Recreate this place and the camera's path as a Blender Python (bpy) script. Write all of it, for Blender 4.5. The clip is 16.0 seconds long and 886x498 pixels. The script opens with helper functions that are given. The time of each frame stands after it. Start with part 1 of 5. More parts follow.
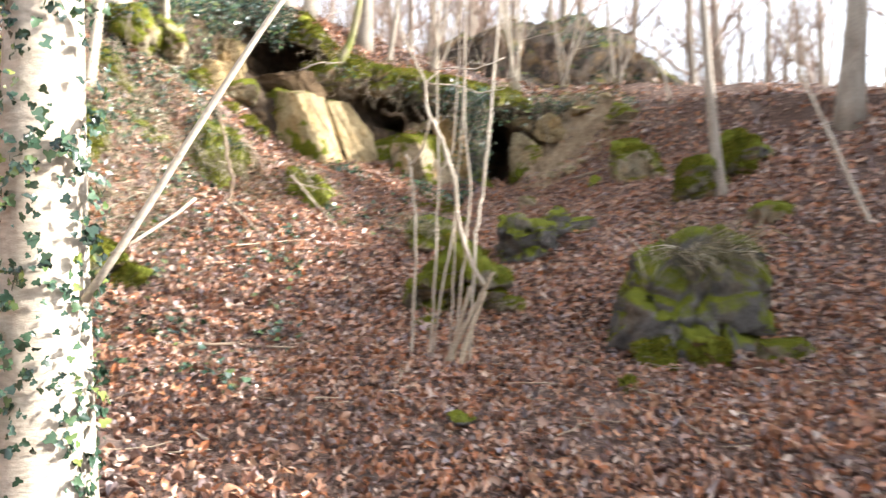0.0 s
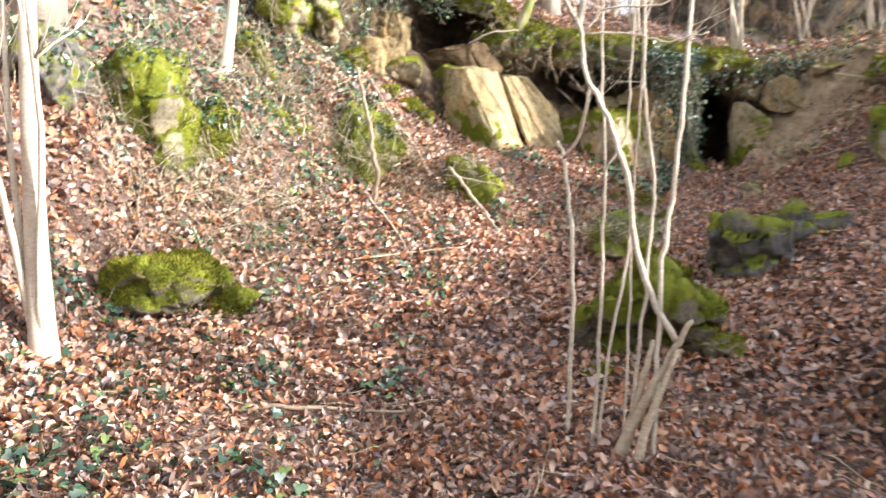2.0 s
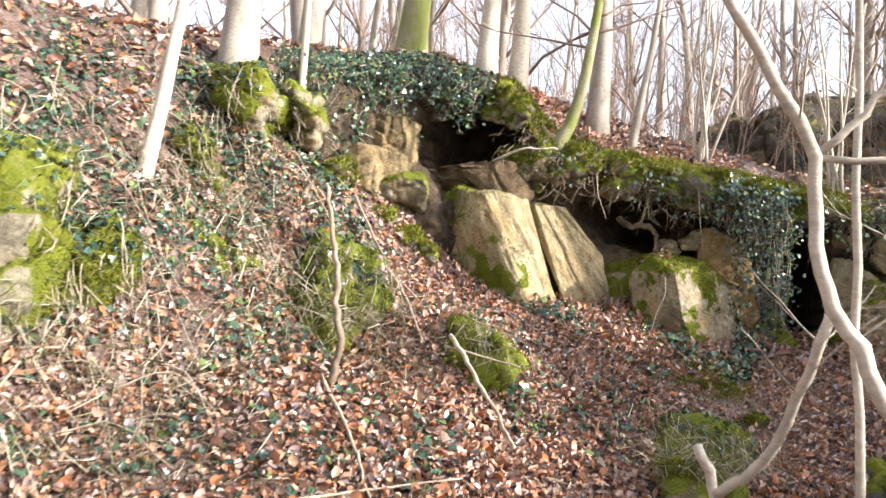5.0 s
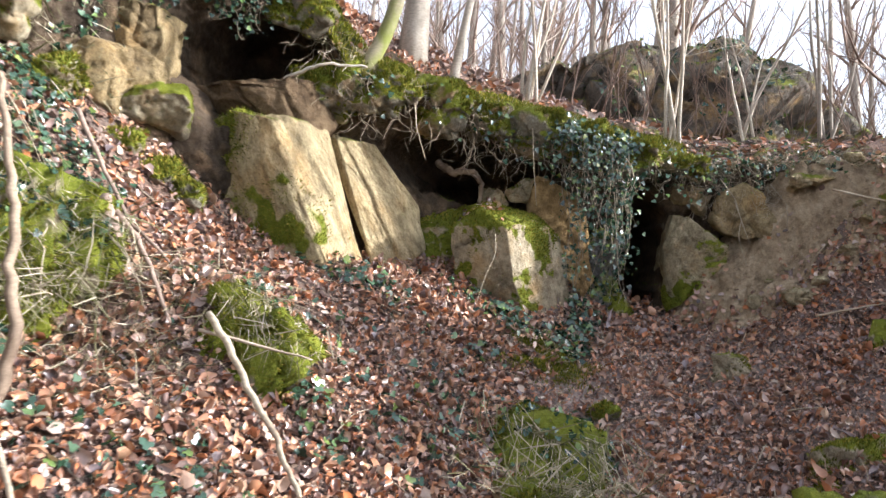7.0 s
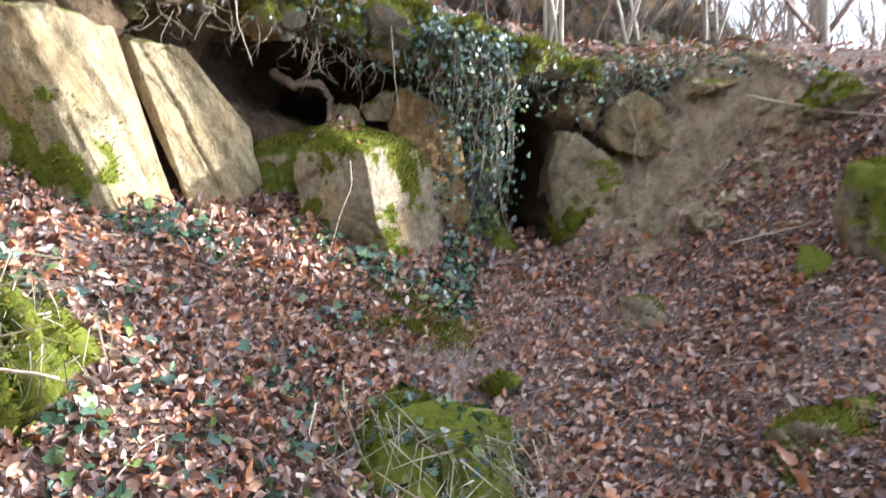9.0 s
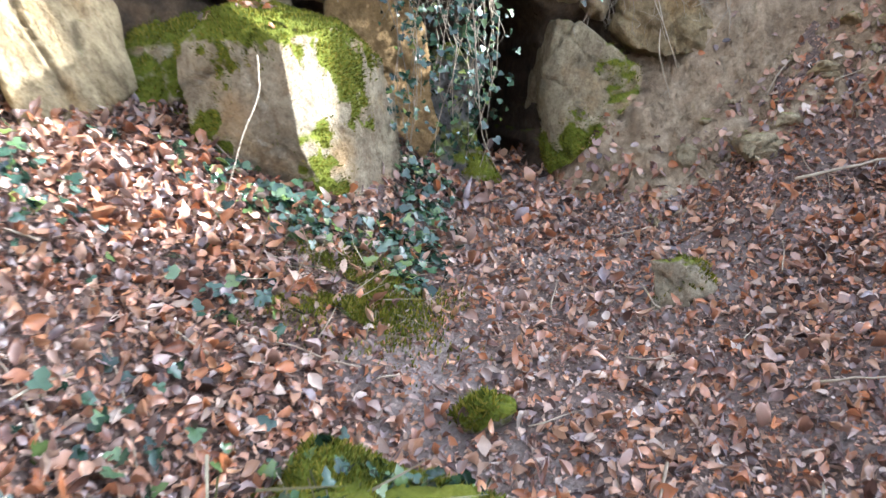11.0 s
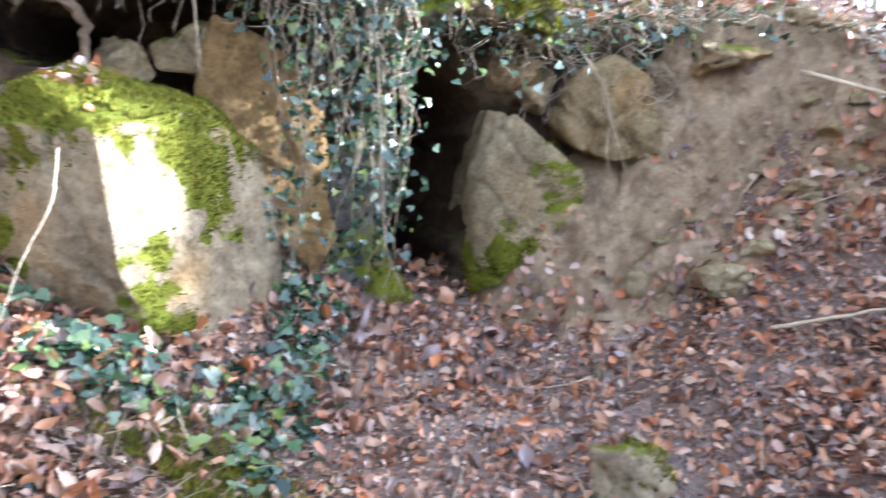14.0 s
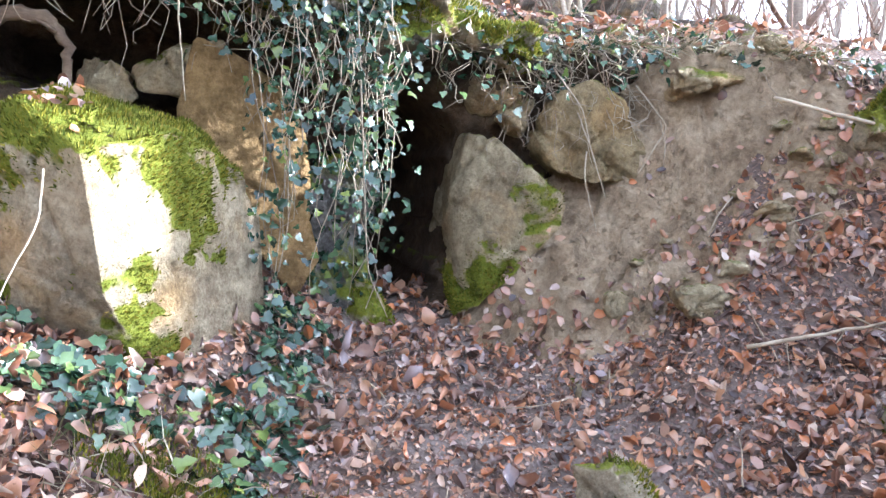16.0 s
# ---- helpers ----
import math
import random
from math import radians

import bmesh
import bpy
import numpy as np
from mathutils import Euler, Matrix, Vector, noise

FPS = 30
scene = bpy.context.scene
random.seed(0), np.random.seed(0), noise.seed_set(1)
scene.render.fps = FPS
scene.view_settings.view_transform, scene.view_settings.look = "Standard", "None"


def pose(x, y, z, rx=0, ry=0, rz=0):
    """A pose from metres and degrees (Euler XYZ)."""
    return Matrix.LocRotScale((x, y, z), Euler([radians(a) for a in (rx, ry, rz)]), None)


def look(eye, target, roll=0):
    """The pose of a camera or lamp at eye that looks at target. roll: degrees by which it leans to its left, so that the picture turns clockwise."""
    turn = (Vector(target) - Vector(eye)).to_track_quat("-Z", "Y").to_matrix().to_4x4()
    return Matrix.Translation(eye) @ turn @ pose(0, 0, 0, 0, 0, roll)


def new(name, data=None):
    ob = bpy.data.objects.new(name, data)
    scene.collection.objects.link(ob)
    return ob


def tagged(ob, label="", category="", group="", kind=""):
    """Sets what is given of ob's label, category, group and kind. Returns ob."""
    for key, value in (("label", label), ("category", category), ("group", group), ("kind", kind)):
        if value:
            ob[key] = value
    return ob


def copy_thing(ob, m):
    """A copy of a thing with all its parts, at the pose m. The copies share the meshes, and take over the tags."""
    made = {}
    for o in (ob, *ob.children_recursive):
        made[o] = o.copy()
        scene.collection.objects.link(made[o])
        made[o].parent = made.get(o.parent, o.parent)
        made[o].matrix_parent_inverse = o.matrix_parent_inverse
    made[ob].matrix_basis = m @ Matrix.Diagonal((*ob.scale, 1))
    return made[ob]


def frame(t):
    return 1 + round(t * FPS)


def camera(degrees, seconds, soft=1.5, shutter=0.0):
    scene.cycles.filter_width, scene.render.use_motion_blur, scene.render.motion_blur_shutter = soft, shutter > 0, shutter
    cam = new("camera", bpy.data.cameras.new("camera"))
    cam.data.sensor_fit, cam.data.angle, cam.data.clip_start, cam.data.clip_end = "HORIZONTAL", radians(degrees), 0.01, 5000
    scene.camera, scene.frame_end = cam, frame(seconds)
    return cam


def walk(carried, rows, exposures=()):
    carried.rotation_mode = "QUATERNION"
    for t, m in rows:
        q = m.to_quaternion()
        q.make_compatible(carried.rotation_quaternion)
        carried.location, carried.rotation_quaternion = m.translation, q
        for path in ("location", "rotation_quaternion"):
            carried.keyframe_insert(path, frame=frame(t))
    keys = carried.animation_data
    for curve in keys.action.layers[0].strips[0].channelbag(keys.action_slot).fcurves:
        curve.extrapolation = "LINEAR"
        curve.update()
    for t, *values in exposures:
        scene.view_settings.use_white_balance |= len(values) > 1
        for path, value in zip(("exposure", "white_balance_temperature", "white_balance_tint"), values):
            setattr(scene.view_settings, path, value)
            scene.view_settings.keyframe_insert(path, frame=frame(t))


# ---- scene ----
cam = camera(59.4, 16.0, soft=1.35, shutter=0.5)
ROUTE = [
    (0, (-0.043, 0.514, 1.314), (-0.058, 2.512, 1.227), -0.6),
    (0.5, (0.084, 1.085, 1.383), (-0.161, 3.066, 1.253), -0.4),
    (1, (0.126, 1.603, 1.477), (-0.006, 3.594, 1.34), -0.3),
    (1.5, (0.204, 2.155, 1.462), (-0.119, 4.127, 1.381), -1.9),
    (2, (0.222, 2.701, 1.531), (-0.334, 4.618, 1.403), -1.7),
    (2.5, (0.125, 3.25, 1.472), (-0.532, 5.132, 1.312), -0.6),
    (3, (0.0, 3.782, 1.572), (-0.627, 5.671, 1.371), -1.2),
    (3.5, (-0.12, 4.404, 1.687), (-0.786, 6.289, 1.666), 1.4),
    (3.7, (-0.219, 4.603, 1.758), (-0.882, 6.486, 1.887), 2.9),
    (5.8, (-0.604, 6.339, 2.215), (-1.068, 8.277, 2.383), -0.7),
    (6, (-0.691, 6.537, 2.198), (-1.02, 8.508, 2.289), -0.8),
    (6.5, (-0.807, 7.123, 2.152), (-0.911, 9.117, 2.263), 1.8),
    (7, (-0.83, 7.624, 2.214), (-0.927, 9.62, 2.276), 2.7),
    (7.5, (-0.901, 8.056, 2.169), (-0.831, 10.052, 2.282), 2.7),
    (8, (-0.956, 8.451, 2.265), (-0.714, 10.436, 2.244), 0.7),
    (8.5, (-0.912, 8.779, 2.232), (-0.545, 10.745, 2.234), 2.4),
    (9, (-0.777, 9.17, 2.304), (-0.514, 11.149, 2.184), 0.1),
    (9.2, (-0.744, 9.29, 2.276), (-0.53, 11.271, 2.111), 1.0),
    (11.3, (-0.48, 11.167, 2.416), (-0.082, 13.082, 1.998), 1.3),
    (11.5, (-0.488, 11.284, 2.48), (-0.043, 13.182, 2.032), 2.4),
    (12, (-0.428, 11.564, 2.487), (-0.06, 13.487, 2.081), 2.5),
    (12.5, (-0.178, 11.825, 2.556), (-0.039, 13.794, 2.237), 1.3),
    (13, (-0.088, 11.922, 2.559), (0.116, 13.885, 2.234), 1.0),
    (13.5, (-0.075, 11.943, 2.572), (0.211, 13.906, 2.317), 2.0),
    (14, (-0.024, 11.933, 2.59), (0.45, 13.867, 2.4), 3.5),
    (14.5, (-0.019, 11.918, 2.576), (0.661, 13.792, 2.42), 4.2),
    (15, (-0.052, 11.906, 2.577), (0.578, 13.799, 2.433), 4.4),
    (15.5, (-0.085, 11.913, 2.578), (0.477, 13.827, 2.432), 4.4),
    (16, (-0.078, 11.912, 2.585), (0.461, 13.833, 2.456), 3.6),
]
walk(cam, [(t, look(eye, target, roll)) for t, eye, target, roll in ROUTE], [(0, 1.65, 6200, 12), (3.7, 1.52, 6200, 12), (5.8, 1.22, 5950, 12), (7, 1.28, 5800, 12), (9.2, 1.78, 5450, 12), (11.3, 2.36, 5300, 11), (12.5, 2.16, 5300, 12), (14, 2.56, 5200, 13), (16, 2.6, 5200, 13)])

# ---- sky and sun ----
SUN_AZ, SUN_EL = 94.0, 22.0
world = bpy.data.worlds.new("sky")
scene.world = world
world.use_nodes = True
sky = world.node_tree.nodes.new("ShaderNodeTexSky")
sky.sky_type, sky.sun_disc = "NISHITA", False
sky.sun_elevation, sky.sun_rotation = radians(SUN_EL), radians(SUN_AZ)
sky.air_density, sky.dust_density = 1.0, 3.0
haze = world.node_tree.nodes.new("ShaderNodeHueSaturation")  # thin white cloud over the blue
haze.inputs["Saturation"].default_value, haze.inputs["Value"].default_value = 0.35, 1.5
world.node_tree.links.new(sky.outputs[0], haze.inputs["Color"])
world.node_tree.links.new(haze.outputs[0], world.node_tree.nodes["Background"].inputs[0])
world.node_tree.nodes["Background"].inputs[1].default_value = 0.145
az = radians(SUN_AZ)
to_sun = Vector((math.sin(az) * math.cos(radians(SUN_EL)), math.cos(az) * math.cos(radians(SUN_EL)), math.sin(radians(SUN_EL))))
sun_data = bpy.data.lights.new("sun", "SUN")
sun_data.energy, sun_data.angle, sun_data.color = 4.4, radians(0.6), (1.0, 0.95, 0.87)
new("sun", sun_data).matrix_world = look(to_sun * 50, (0, 0, 0))

# ---- numeric helpers ----
def vnoise(x, y, z=0.0, seed=0):
    """Smooth value noise in -1..1 over arrays."""
    x, y, z = np.broadcast_arrays(np.asarray(x, float), np.asarray(y, float), np.asarray(z, float))
    xi, yi, zi = np.floor(x), np.floor(y), np.floor(z)
    u, v, w = [(q - qi) ** 2 * (3 - 2 * (q - qi)) for q, qi in ((x, xi), (y, yi), (z, zi))]
    xi, yi, zi = [q.astype(np.int64) for q in (xi, yi, zi)]
    total = 0.0
    for a in (0, 1):
        for b in (0, 1):
            for c in (0, 1):
                n = ((xi + a) * 73856093) ^ ((yi + b) * 19349663) ^ ((zi + c) * 83492791) ^ (seed * 2654435761 + 97)
                n = (n ^ (n >> 13)) * 1274126177 & 0x7FFFFFFF
                n = ((n ^ (n >> 16)) * 668265263) & 0x7FFFFFFF
                total = total + (n / 1073741823.5 - 1) * (u if a else 1 - u) * (v if b else 1 - v) * (w if c else 1 - w)
    return total


def fbm(x, y, z=0.0, octaves=4, seed=0):
    s, a = 0.0, 1.0
    for k in range(octaves):
        s, a = s + a * vnoise(np.asarray(x) * 2**k, np.asarray(y) * 2**k, np.asarray(z) * 2**k, seed + k), a * 0.5
    return s


def ss(a, b, v):
    t = np.clip((np.asarray(v, float) - a) / (b - a), 0, 1)
    return t * t * (3 - 2 * t)


def smin(a, b, k):
    h = np.clip(0.5 + 0.5 * (b - a) / k, 0, 1)
    return b + (a - b) * h - k * h * (1 - h)


# ---- the lie of the land ----
PATH_Y = (-20, 0, 5, 6.5, 8.2, 9.2, 10.8, 12.7, 13.5, 14.3, 15.2, 16.0, 17, 30)
PATH_Z = (-0.4, -0.2, -0.08, -0.03, 0.05, 0.26, 0.52, 0.95, 1.1, 1.32, 1.55, 1.76, 1.98, 3.0)
RIM_X = (-6.5, -4.5, -3.6, -2.7, -2.1, -0.8, 0.0, 1.0, 1.7, 2.8, 3.5)
RIM_Y = (12.6, 13.7, 14.4, 14.75, 14.95, 15.85, 16.0, 16.15, 16.35, 16.25, 15.7)
RIM_Z = (5.1, 4.85, 5.0, 4.75, 4.05, 3.85, 3.72, 3.52, 3.46, 3.55, 3.5)
FOOT_Y = (12.3, 13.25, 14.1, 14.75, 15.4, 16.35, 16.6, 16.65, 16.55, 16.15, 15.3)


def lift(y):
    return np.interp(y, (-5, 5, 8, 11, 12.3, 13.5, 14.4, 15.2), (0.12, 0.12, 0.17, 0.37, 0.3, 0.28, 0.4, 0.52))


def middle(y):
    return np.interp(y, (-10, 0, 8, 12, 15, 16.5), (0.2, 0, -0.8, -0.2, 0.5, 0.98))


def plateau(x, y):
    b = np.maximum(y - np.interp(x, RIM_X, RIM_Y), 0)
    top = np.interp(x, (-6, -3, -1, 0.5, 2, 5, 12), (5.6, 5.45, 5.25, 4.65, 4.1, 4.1, 4.0))
    return smin(np.interp(x, RIM_X, RIM_Z) + 0.42 * b, top, 0.3) + 0.1 * fbm(x * 0.8, y * 0.8, seed=3)


def low(x, y):
    """Floor of the hollow and its side slopes."""
    p, c = sum(np.interp(y + o, PATH_Y, PATH_Z) for o in (-0.4, 0, 0.4)) / 3, middle(y)
    d = c - x
    steep = 2.9 + 0.38 * (1 - ss(10.0, 11.2, y)) * ss(7.6, 8.6, y)
    left = lift(y) * np.maximum(d - 0.3, 0) + (0.95 - lift(y)) * np.maximum(d - steep, 0) * ss(0, 1.3, d - steep)
    left = left + 0.3 * np.clip(d - 1.3, 0, 1.2) * ss(11.9, 12.6, y) * (1 - ss(13.5, 14.4, y))
    left = left - 0.45 * np.maximum(d - 1.5, 0) * ss(14.4, 15.2, y)
    e = x - c
    right = 0.27 * np.maximum(e - 1.2, 0) * ss(7.5, 12, y) + 0.3 * np.maximum(e - 3.6, 0) * (1 - ss(8, 13, y))
    right = right + (0.5 * np.maximum(e - 0.6, 0) + 0.5 * np.maximum(e - 1.5, 0)) * ss(14.7, 16.2, y)
    right = right + 0.16 * ss(0.7, 1.6, e) * ss(11.8, 13.0, y) * (1 - ss(14.9, 15.8, y))
    z = p + smin(left, 5.3 - p, 0.5) + smin(right, 3.5 - p, 0.5)
    return z + 0.05 * fbm(x * 1.1, y * 1.1, seed=1) + 0.015 * fbm(x * 5, y * 5, seed=2)


def behind(x, y):
    """How far the jump up to the plateau has come, 0 to 1."""
    j = y - np.interp(x, RIM_X, RIM_Y)
    w = 0.25 + 2.2 * ss(3.2, 5.5, x)
    return ss(0, 1, (j - 0.75 + 1.6 * ss(3.2, 5.5, x)) / w)


def shade_hill(x, y):
    """Unseen wooded hill, added beside the hollow to cast shade on the path."""
    crest = np.interp(y, (-20, 0, 4.3, 7.3, 11.4, 12.5, 13.3, 13.9, 15.0), (3.6, 4.2, 4.7, 5.05, 5.75, 6.75, 6.9, 6.65, 6.65))
    crest = crest + 0.35 * fbm(x * 0.6, y * 0.9, octaves=3, seed=71)
    start = 7.6 + 1.4 * ss(12.5, 14.5, y)
    return crest, ss(0, 2.6, x - start) * (1 - ss(15.3, 16.8, y)) * ss(-30, -12, y) * (1 - ss(30, 60, x))


def worn(x, y):
    """Where the soil before the cave is trodden bare, 0 to 1."""
    w = ss(12.3, 13.2, y) * ss(-0.5, 0.5, x + 0.4 * fbm(x, y, octaves=2, seed=26)) * (1 - ss(2.7, 3.5, x))
    return w * (0.35 + 0.65 * ss(-0.1, 0.45, fbm(x * 1.3, y * 1.3, octaves=3, seed=25)))


def land(x, y):
    k = behind(x, y)
    z = low(x, y) * (1 - k) + plateau(x, y) * k
    # raise the added hill on the right that blocks the low sun
    crest, h = shade_hill(x, y)
    z = z * (1 - h) + np.maximum(crest, z) * h
    far = ss(40, 140, np.hypot(x, y - 8))
    return z * (1 - far) + far * (z - 1.5)


# ---- materials ----
def mat(name):
    m = bpy.data.materials.new(name)
    m.use_nodes = True
    nt = m.node_tree
    return m, nt, nt.nodes["Principled BSDF"]


def node(nt, kind, **props):
    n = nt.nodes.new(kind)
    for k, v in props.items():
        if k in n.inputs:
            n.inputs[k].default_value = v
    return n


def ramp(nt, fac, stops):
    n = nt.nodes.new("ShaderNodeValToRGB")
    while len(n.color_ramp.elements) < len(stops):
        n.color_ramp.elements.new(0.5)
    for e, (p, c) in zip(n.color_ramp.elements, stops):
        e.position, e.color = p, (*c, 1) if len(c) == 3 else c
    nt.links.new(fac, n.inputs[0])
    return n.outputs[0]


def blend(nt, fac, a, b, how="MIX"):
    n = nt.nodes.new("ShaderNodeMix")
    n.data_type, n.blend_type = "RGBA", how
    for k, v in ((0, fac), (6, a), (7, b)):
        if isinstance(v, bpy.types.NodeSocket):
            nt.links.new(v, n.inputs[k])
        else:
            n.inputs[k].default_value = v if k == 0 else (*v, 1)
    return n.outputs[2]


def math_node(nt, op, a, b=0.0):
    n = nt.nodes.new("ShaderNodeMath")
    n.operation = op
    for k, v in ((0, a), (1, b)):
        if isinstance(v, bpy.types.NodeSocket):
            nt.links.new(v, n.inputs[k])
        else:
            n.inputs[k].default_value = v
    return n.outputs[0]


def noise_out(nt, scale, detail=6, rough=0.6, stretch=(1, 1, 1), coords="Object", warp=0.0, lie=(0, 0, 0)):
    tc = nt.nodes.new("ShaderNodeTexCoord")
    mp = nt.nodes.new("ShaderNodeMapping")
    mp.vector_type = "TEXTURE"
    mp.inputs["Scale"].default_value = [1 / s for s in stretch]
    mp.inputs["Rotation"].default_value = [radians(a) for a in lie]
    nt.links.new(tc.outputs[coords], mp.inputs[0])
    n = node(nt, "ShaderNodeTexNoise", Scale=scale, Detail=detail, Roughness=rough, Distortion=warp)
    nt.links.new(mp.outputs[0], n.inputs["Vector"])
    return n.outputs[0]


def bump(nt, bsdf, heights):
    last = None
    for h, strength, dist in heights:
        b = node(nt, "ShaderNodeBump", Strength=strength, Distance=dist)
        nt.links.new(h, b.inputs["Height"])
        if last:
            nt.links.new(last, b.inputs["Normal"])
        last = b.outputs[0]
    nt.links.new(last, bsdf.inputs["Normal"])


def up_facing(nt):
    g = nt.nodes.new("ShaderNodeNewGeometry")
    s = nt.nodes.new("ShaderNodeSeparateXYZ")
    nt.links.new(g.outputs["Normal"], s.inputs[0])
    return s.outputs[2]


MOSS = ((0.2, (0.05, 0.065, 0.008)), (0.5, (0.145, 0.165, 0.014)), (0.8, (0.29, 0.28, 0.034)))


def rock_material(name, light, dark, moss, ochre=(0.48, 0.31, 0.13), grain=(1, 1, 1), lie=(0, 0, 0)):
    """Sandstone. moss: how far the moss reaches, 0 none to 1 nearly all."""
    m, nt, b = mat(name)
    big, fine = noise_out(nt, 1.7, 5, 0.6, grain, warp=0.6, lie=lie), noise_out(nt, 14, 8, 0.7, grain, lie=lie)
    base = ramp(nt, big, ((0.3, dark), (0.5, light), (0.72, tuple(min(1, c * 1.12) for c in light))))
    base = blend(nt, ramp(nt, noise_out(nt, 2.6, 4, 0.6, grain, lie=lie), ((0.5, (0, 0, 0)), (0.68, (0.75, 0.75, 0.75)))), base, ochre)
    base = blend(nt, 0.68, base, ramp(nt, fine, ((0.32, (0.26, 0.23, 0.19)), (0.6, (1, 1, 1)))), "MULTIPLY")
    base = blend(nt, 0.5, base, ramp(nt, noise_out(nt, 48, 5, 0.75), ((0.33, (0.4, 0.36, 0.3)), (0.55, (1.0, 1.0, 1.0)))), "MULTIPLY")
    lichen = ramp(nt, noise_out(nt, 7, 5, 0.75), ((0.6, (0, 0, 0)), (0.72, (0.6, 0.6, 0.6))))
    base = blend(nt, lichen, base, (0.12, 0.115, 0.09))
    m1 = noise_out(nt, 2.2, 6, 0.65, warp=0.4)
    reach = math_node(nt, "ADD", math_node(nt, "MULTIPLY", up_facing(nt), 0.38), m1)
    pelt = nt.nodes.new("ShaderNodeAttribute")
    pelt.attribute_name = "moss_pelt"
    reach = math_node(nt, "ADD", reach, math_node(nt, "MULTIPLY", pelt.outputs["Fac"], 0.6))
    cover = ramp(nt, reach, ((max(0.02, 0.95 - 0.6 * moss), (0, 0, 0)), (max(0.06, 1.08 - 0.6 * moss), (1, 1, 1))))
    mfine = noise_out(nt, 55, 4, 0.8)
    green = ramp(nt, math_node(nt, "ADD", math_node(nt, "MULTIPLY", mfine, 0.6), math_node(nt, "MULTIPLY", noise_out(nt, 5, 3), 0.45)), MOSS)
    nt.links.new(blend(nt, cover, base, green), b.inputs["Base Color"])
    b.inputs["Roughness"].default_value = 0.9
    b.inputs["Specular IOR Level"].default_value = 0.2
    bump(nt, b, ((noise_out(nt, 5, 8, 0.7, grain, lie=lie), 1.0, 0.1), (noise_out(nt, 24, 6, 0.75, grain, lie=lie), 0.7, 0.03), (fine, 0.6, 0.015), (mfine, 0.4, 0.012)))
    return m


def earth_material(name, tones, leafy):
    m, nt, b = mat(name)
    base = ramp(nt, noise_out(nt, 3.0, 8, 0.75), tuple(zip((0.32, 0.5, 0.68), tones)))
    base = blend(nt, 0.55, base, ramp(nt, noise_out(nt, 22, 6, 0.75), ((0.32, (0.3, 0.27, 0.24)), (0.62, (1, 1, 1)))), "MULTIPLY")
    if leafy:
        litter = ramp(nt, noise_out(nt, 17, 3, 0.5, warp=2.0), ((0.3, (0.03, 0.018, 0.014)), (0.5, (0.1, 0.062, 0.045)), (0.64, (0.22, 0.14, 0.1)), (0.78, (0.36, 0.26, 0.2))))
        trodden = nt.nodes.new("ShaderNodeAttribute")
        trodden.attribute_name = "worn"
        cover = ramp(nt, noise_out(nt, 2.2, 5, 0.7), ((0.3, (0.3, 0.3, 0.3)), (0.5, (0.95, 0.95, 0.95))))
        base = blend(nt, blend(nt, trodden.outputs["Fac"], cover, (0.12, 0.12, 0.12)), base, litter)
        bump(nt, b, ((noise_out(nt, 17, 3, 0.5, warp=2.0), 0.8, 0.03), (noise_out(nt, 40, 5, 0.7), 0.6, 0.02)))
    else:
        bump(nt, b, ((noise_out(nt, 5, 8, 0.72), 0.9, 0.09), (noise_out(nt, 22, 6, 0.75), 0.9, 0.035), (noise_out(nt, 60, 5, 0.75), 0.7, 0.012)))
    nt.links.new(base, b.inputs["Base Color"])
    b.inputs["Roughness"].default_value = 0.95
    b.inputs["Specular IOR Level"].default_value = 0.15
    return m


def island_material(name, stops, rough, spec=0.3, through_light=0.0, patch=None):
    """Leaves and the like: each piece of the mesh has its own tone."""
    m, nt, b = mat(name)
    g = nt.nodes.new("ShaderNodeNewGeometry")
    c = ramp(nt, g.outputs["Random Per Island"], stops)
    c = blend(nt, 0.35, c, ramp(nt, noise_out(nt, 38, 4, 0.7), ((0.3, (0.45, 0.42, 0.4)), (0.65, (1, 1, 1)))), "MULTIPLY")
    if patch:
        c = blend(nt, ramp(nt, noise_out(nt, 5.5, 5, 0.65, warp=0.5), ((0.44, (0, 0, 0)), (0.66, (0.7, 0.7, 0.7)))), c, patch)
    nt.links.new(c, b.inputs["Base Color"])
    b.inputs["Roughness"].default_value = rough
    b.inputs["Specular IOR Level"].default_value = spec
    if through_light:
        b.inputs["Subsurface Weight"].default_value = 0.0
        t = nt.nodes.new("ShaderNodeBsdfTranslucent")
        nt.links.new(c, t.inputs["Color"])
        mx = nt.nodes.new("ShaderNodeMixShader")
        mx.inputs[0].default_value = through_light
        nt.links.new(b.outputs[0], mx.inputs[1])
        nt.links.new(t.outputs[0], mx.inputs[2])
        nt.links.new(mx.outputs[0], nt.nodes["Material Output"].inputs["Surface"])
    return m


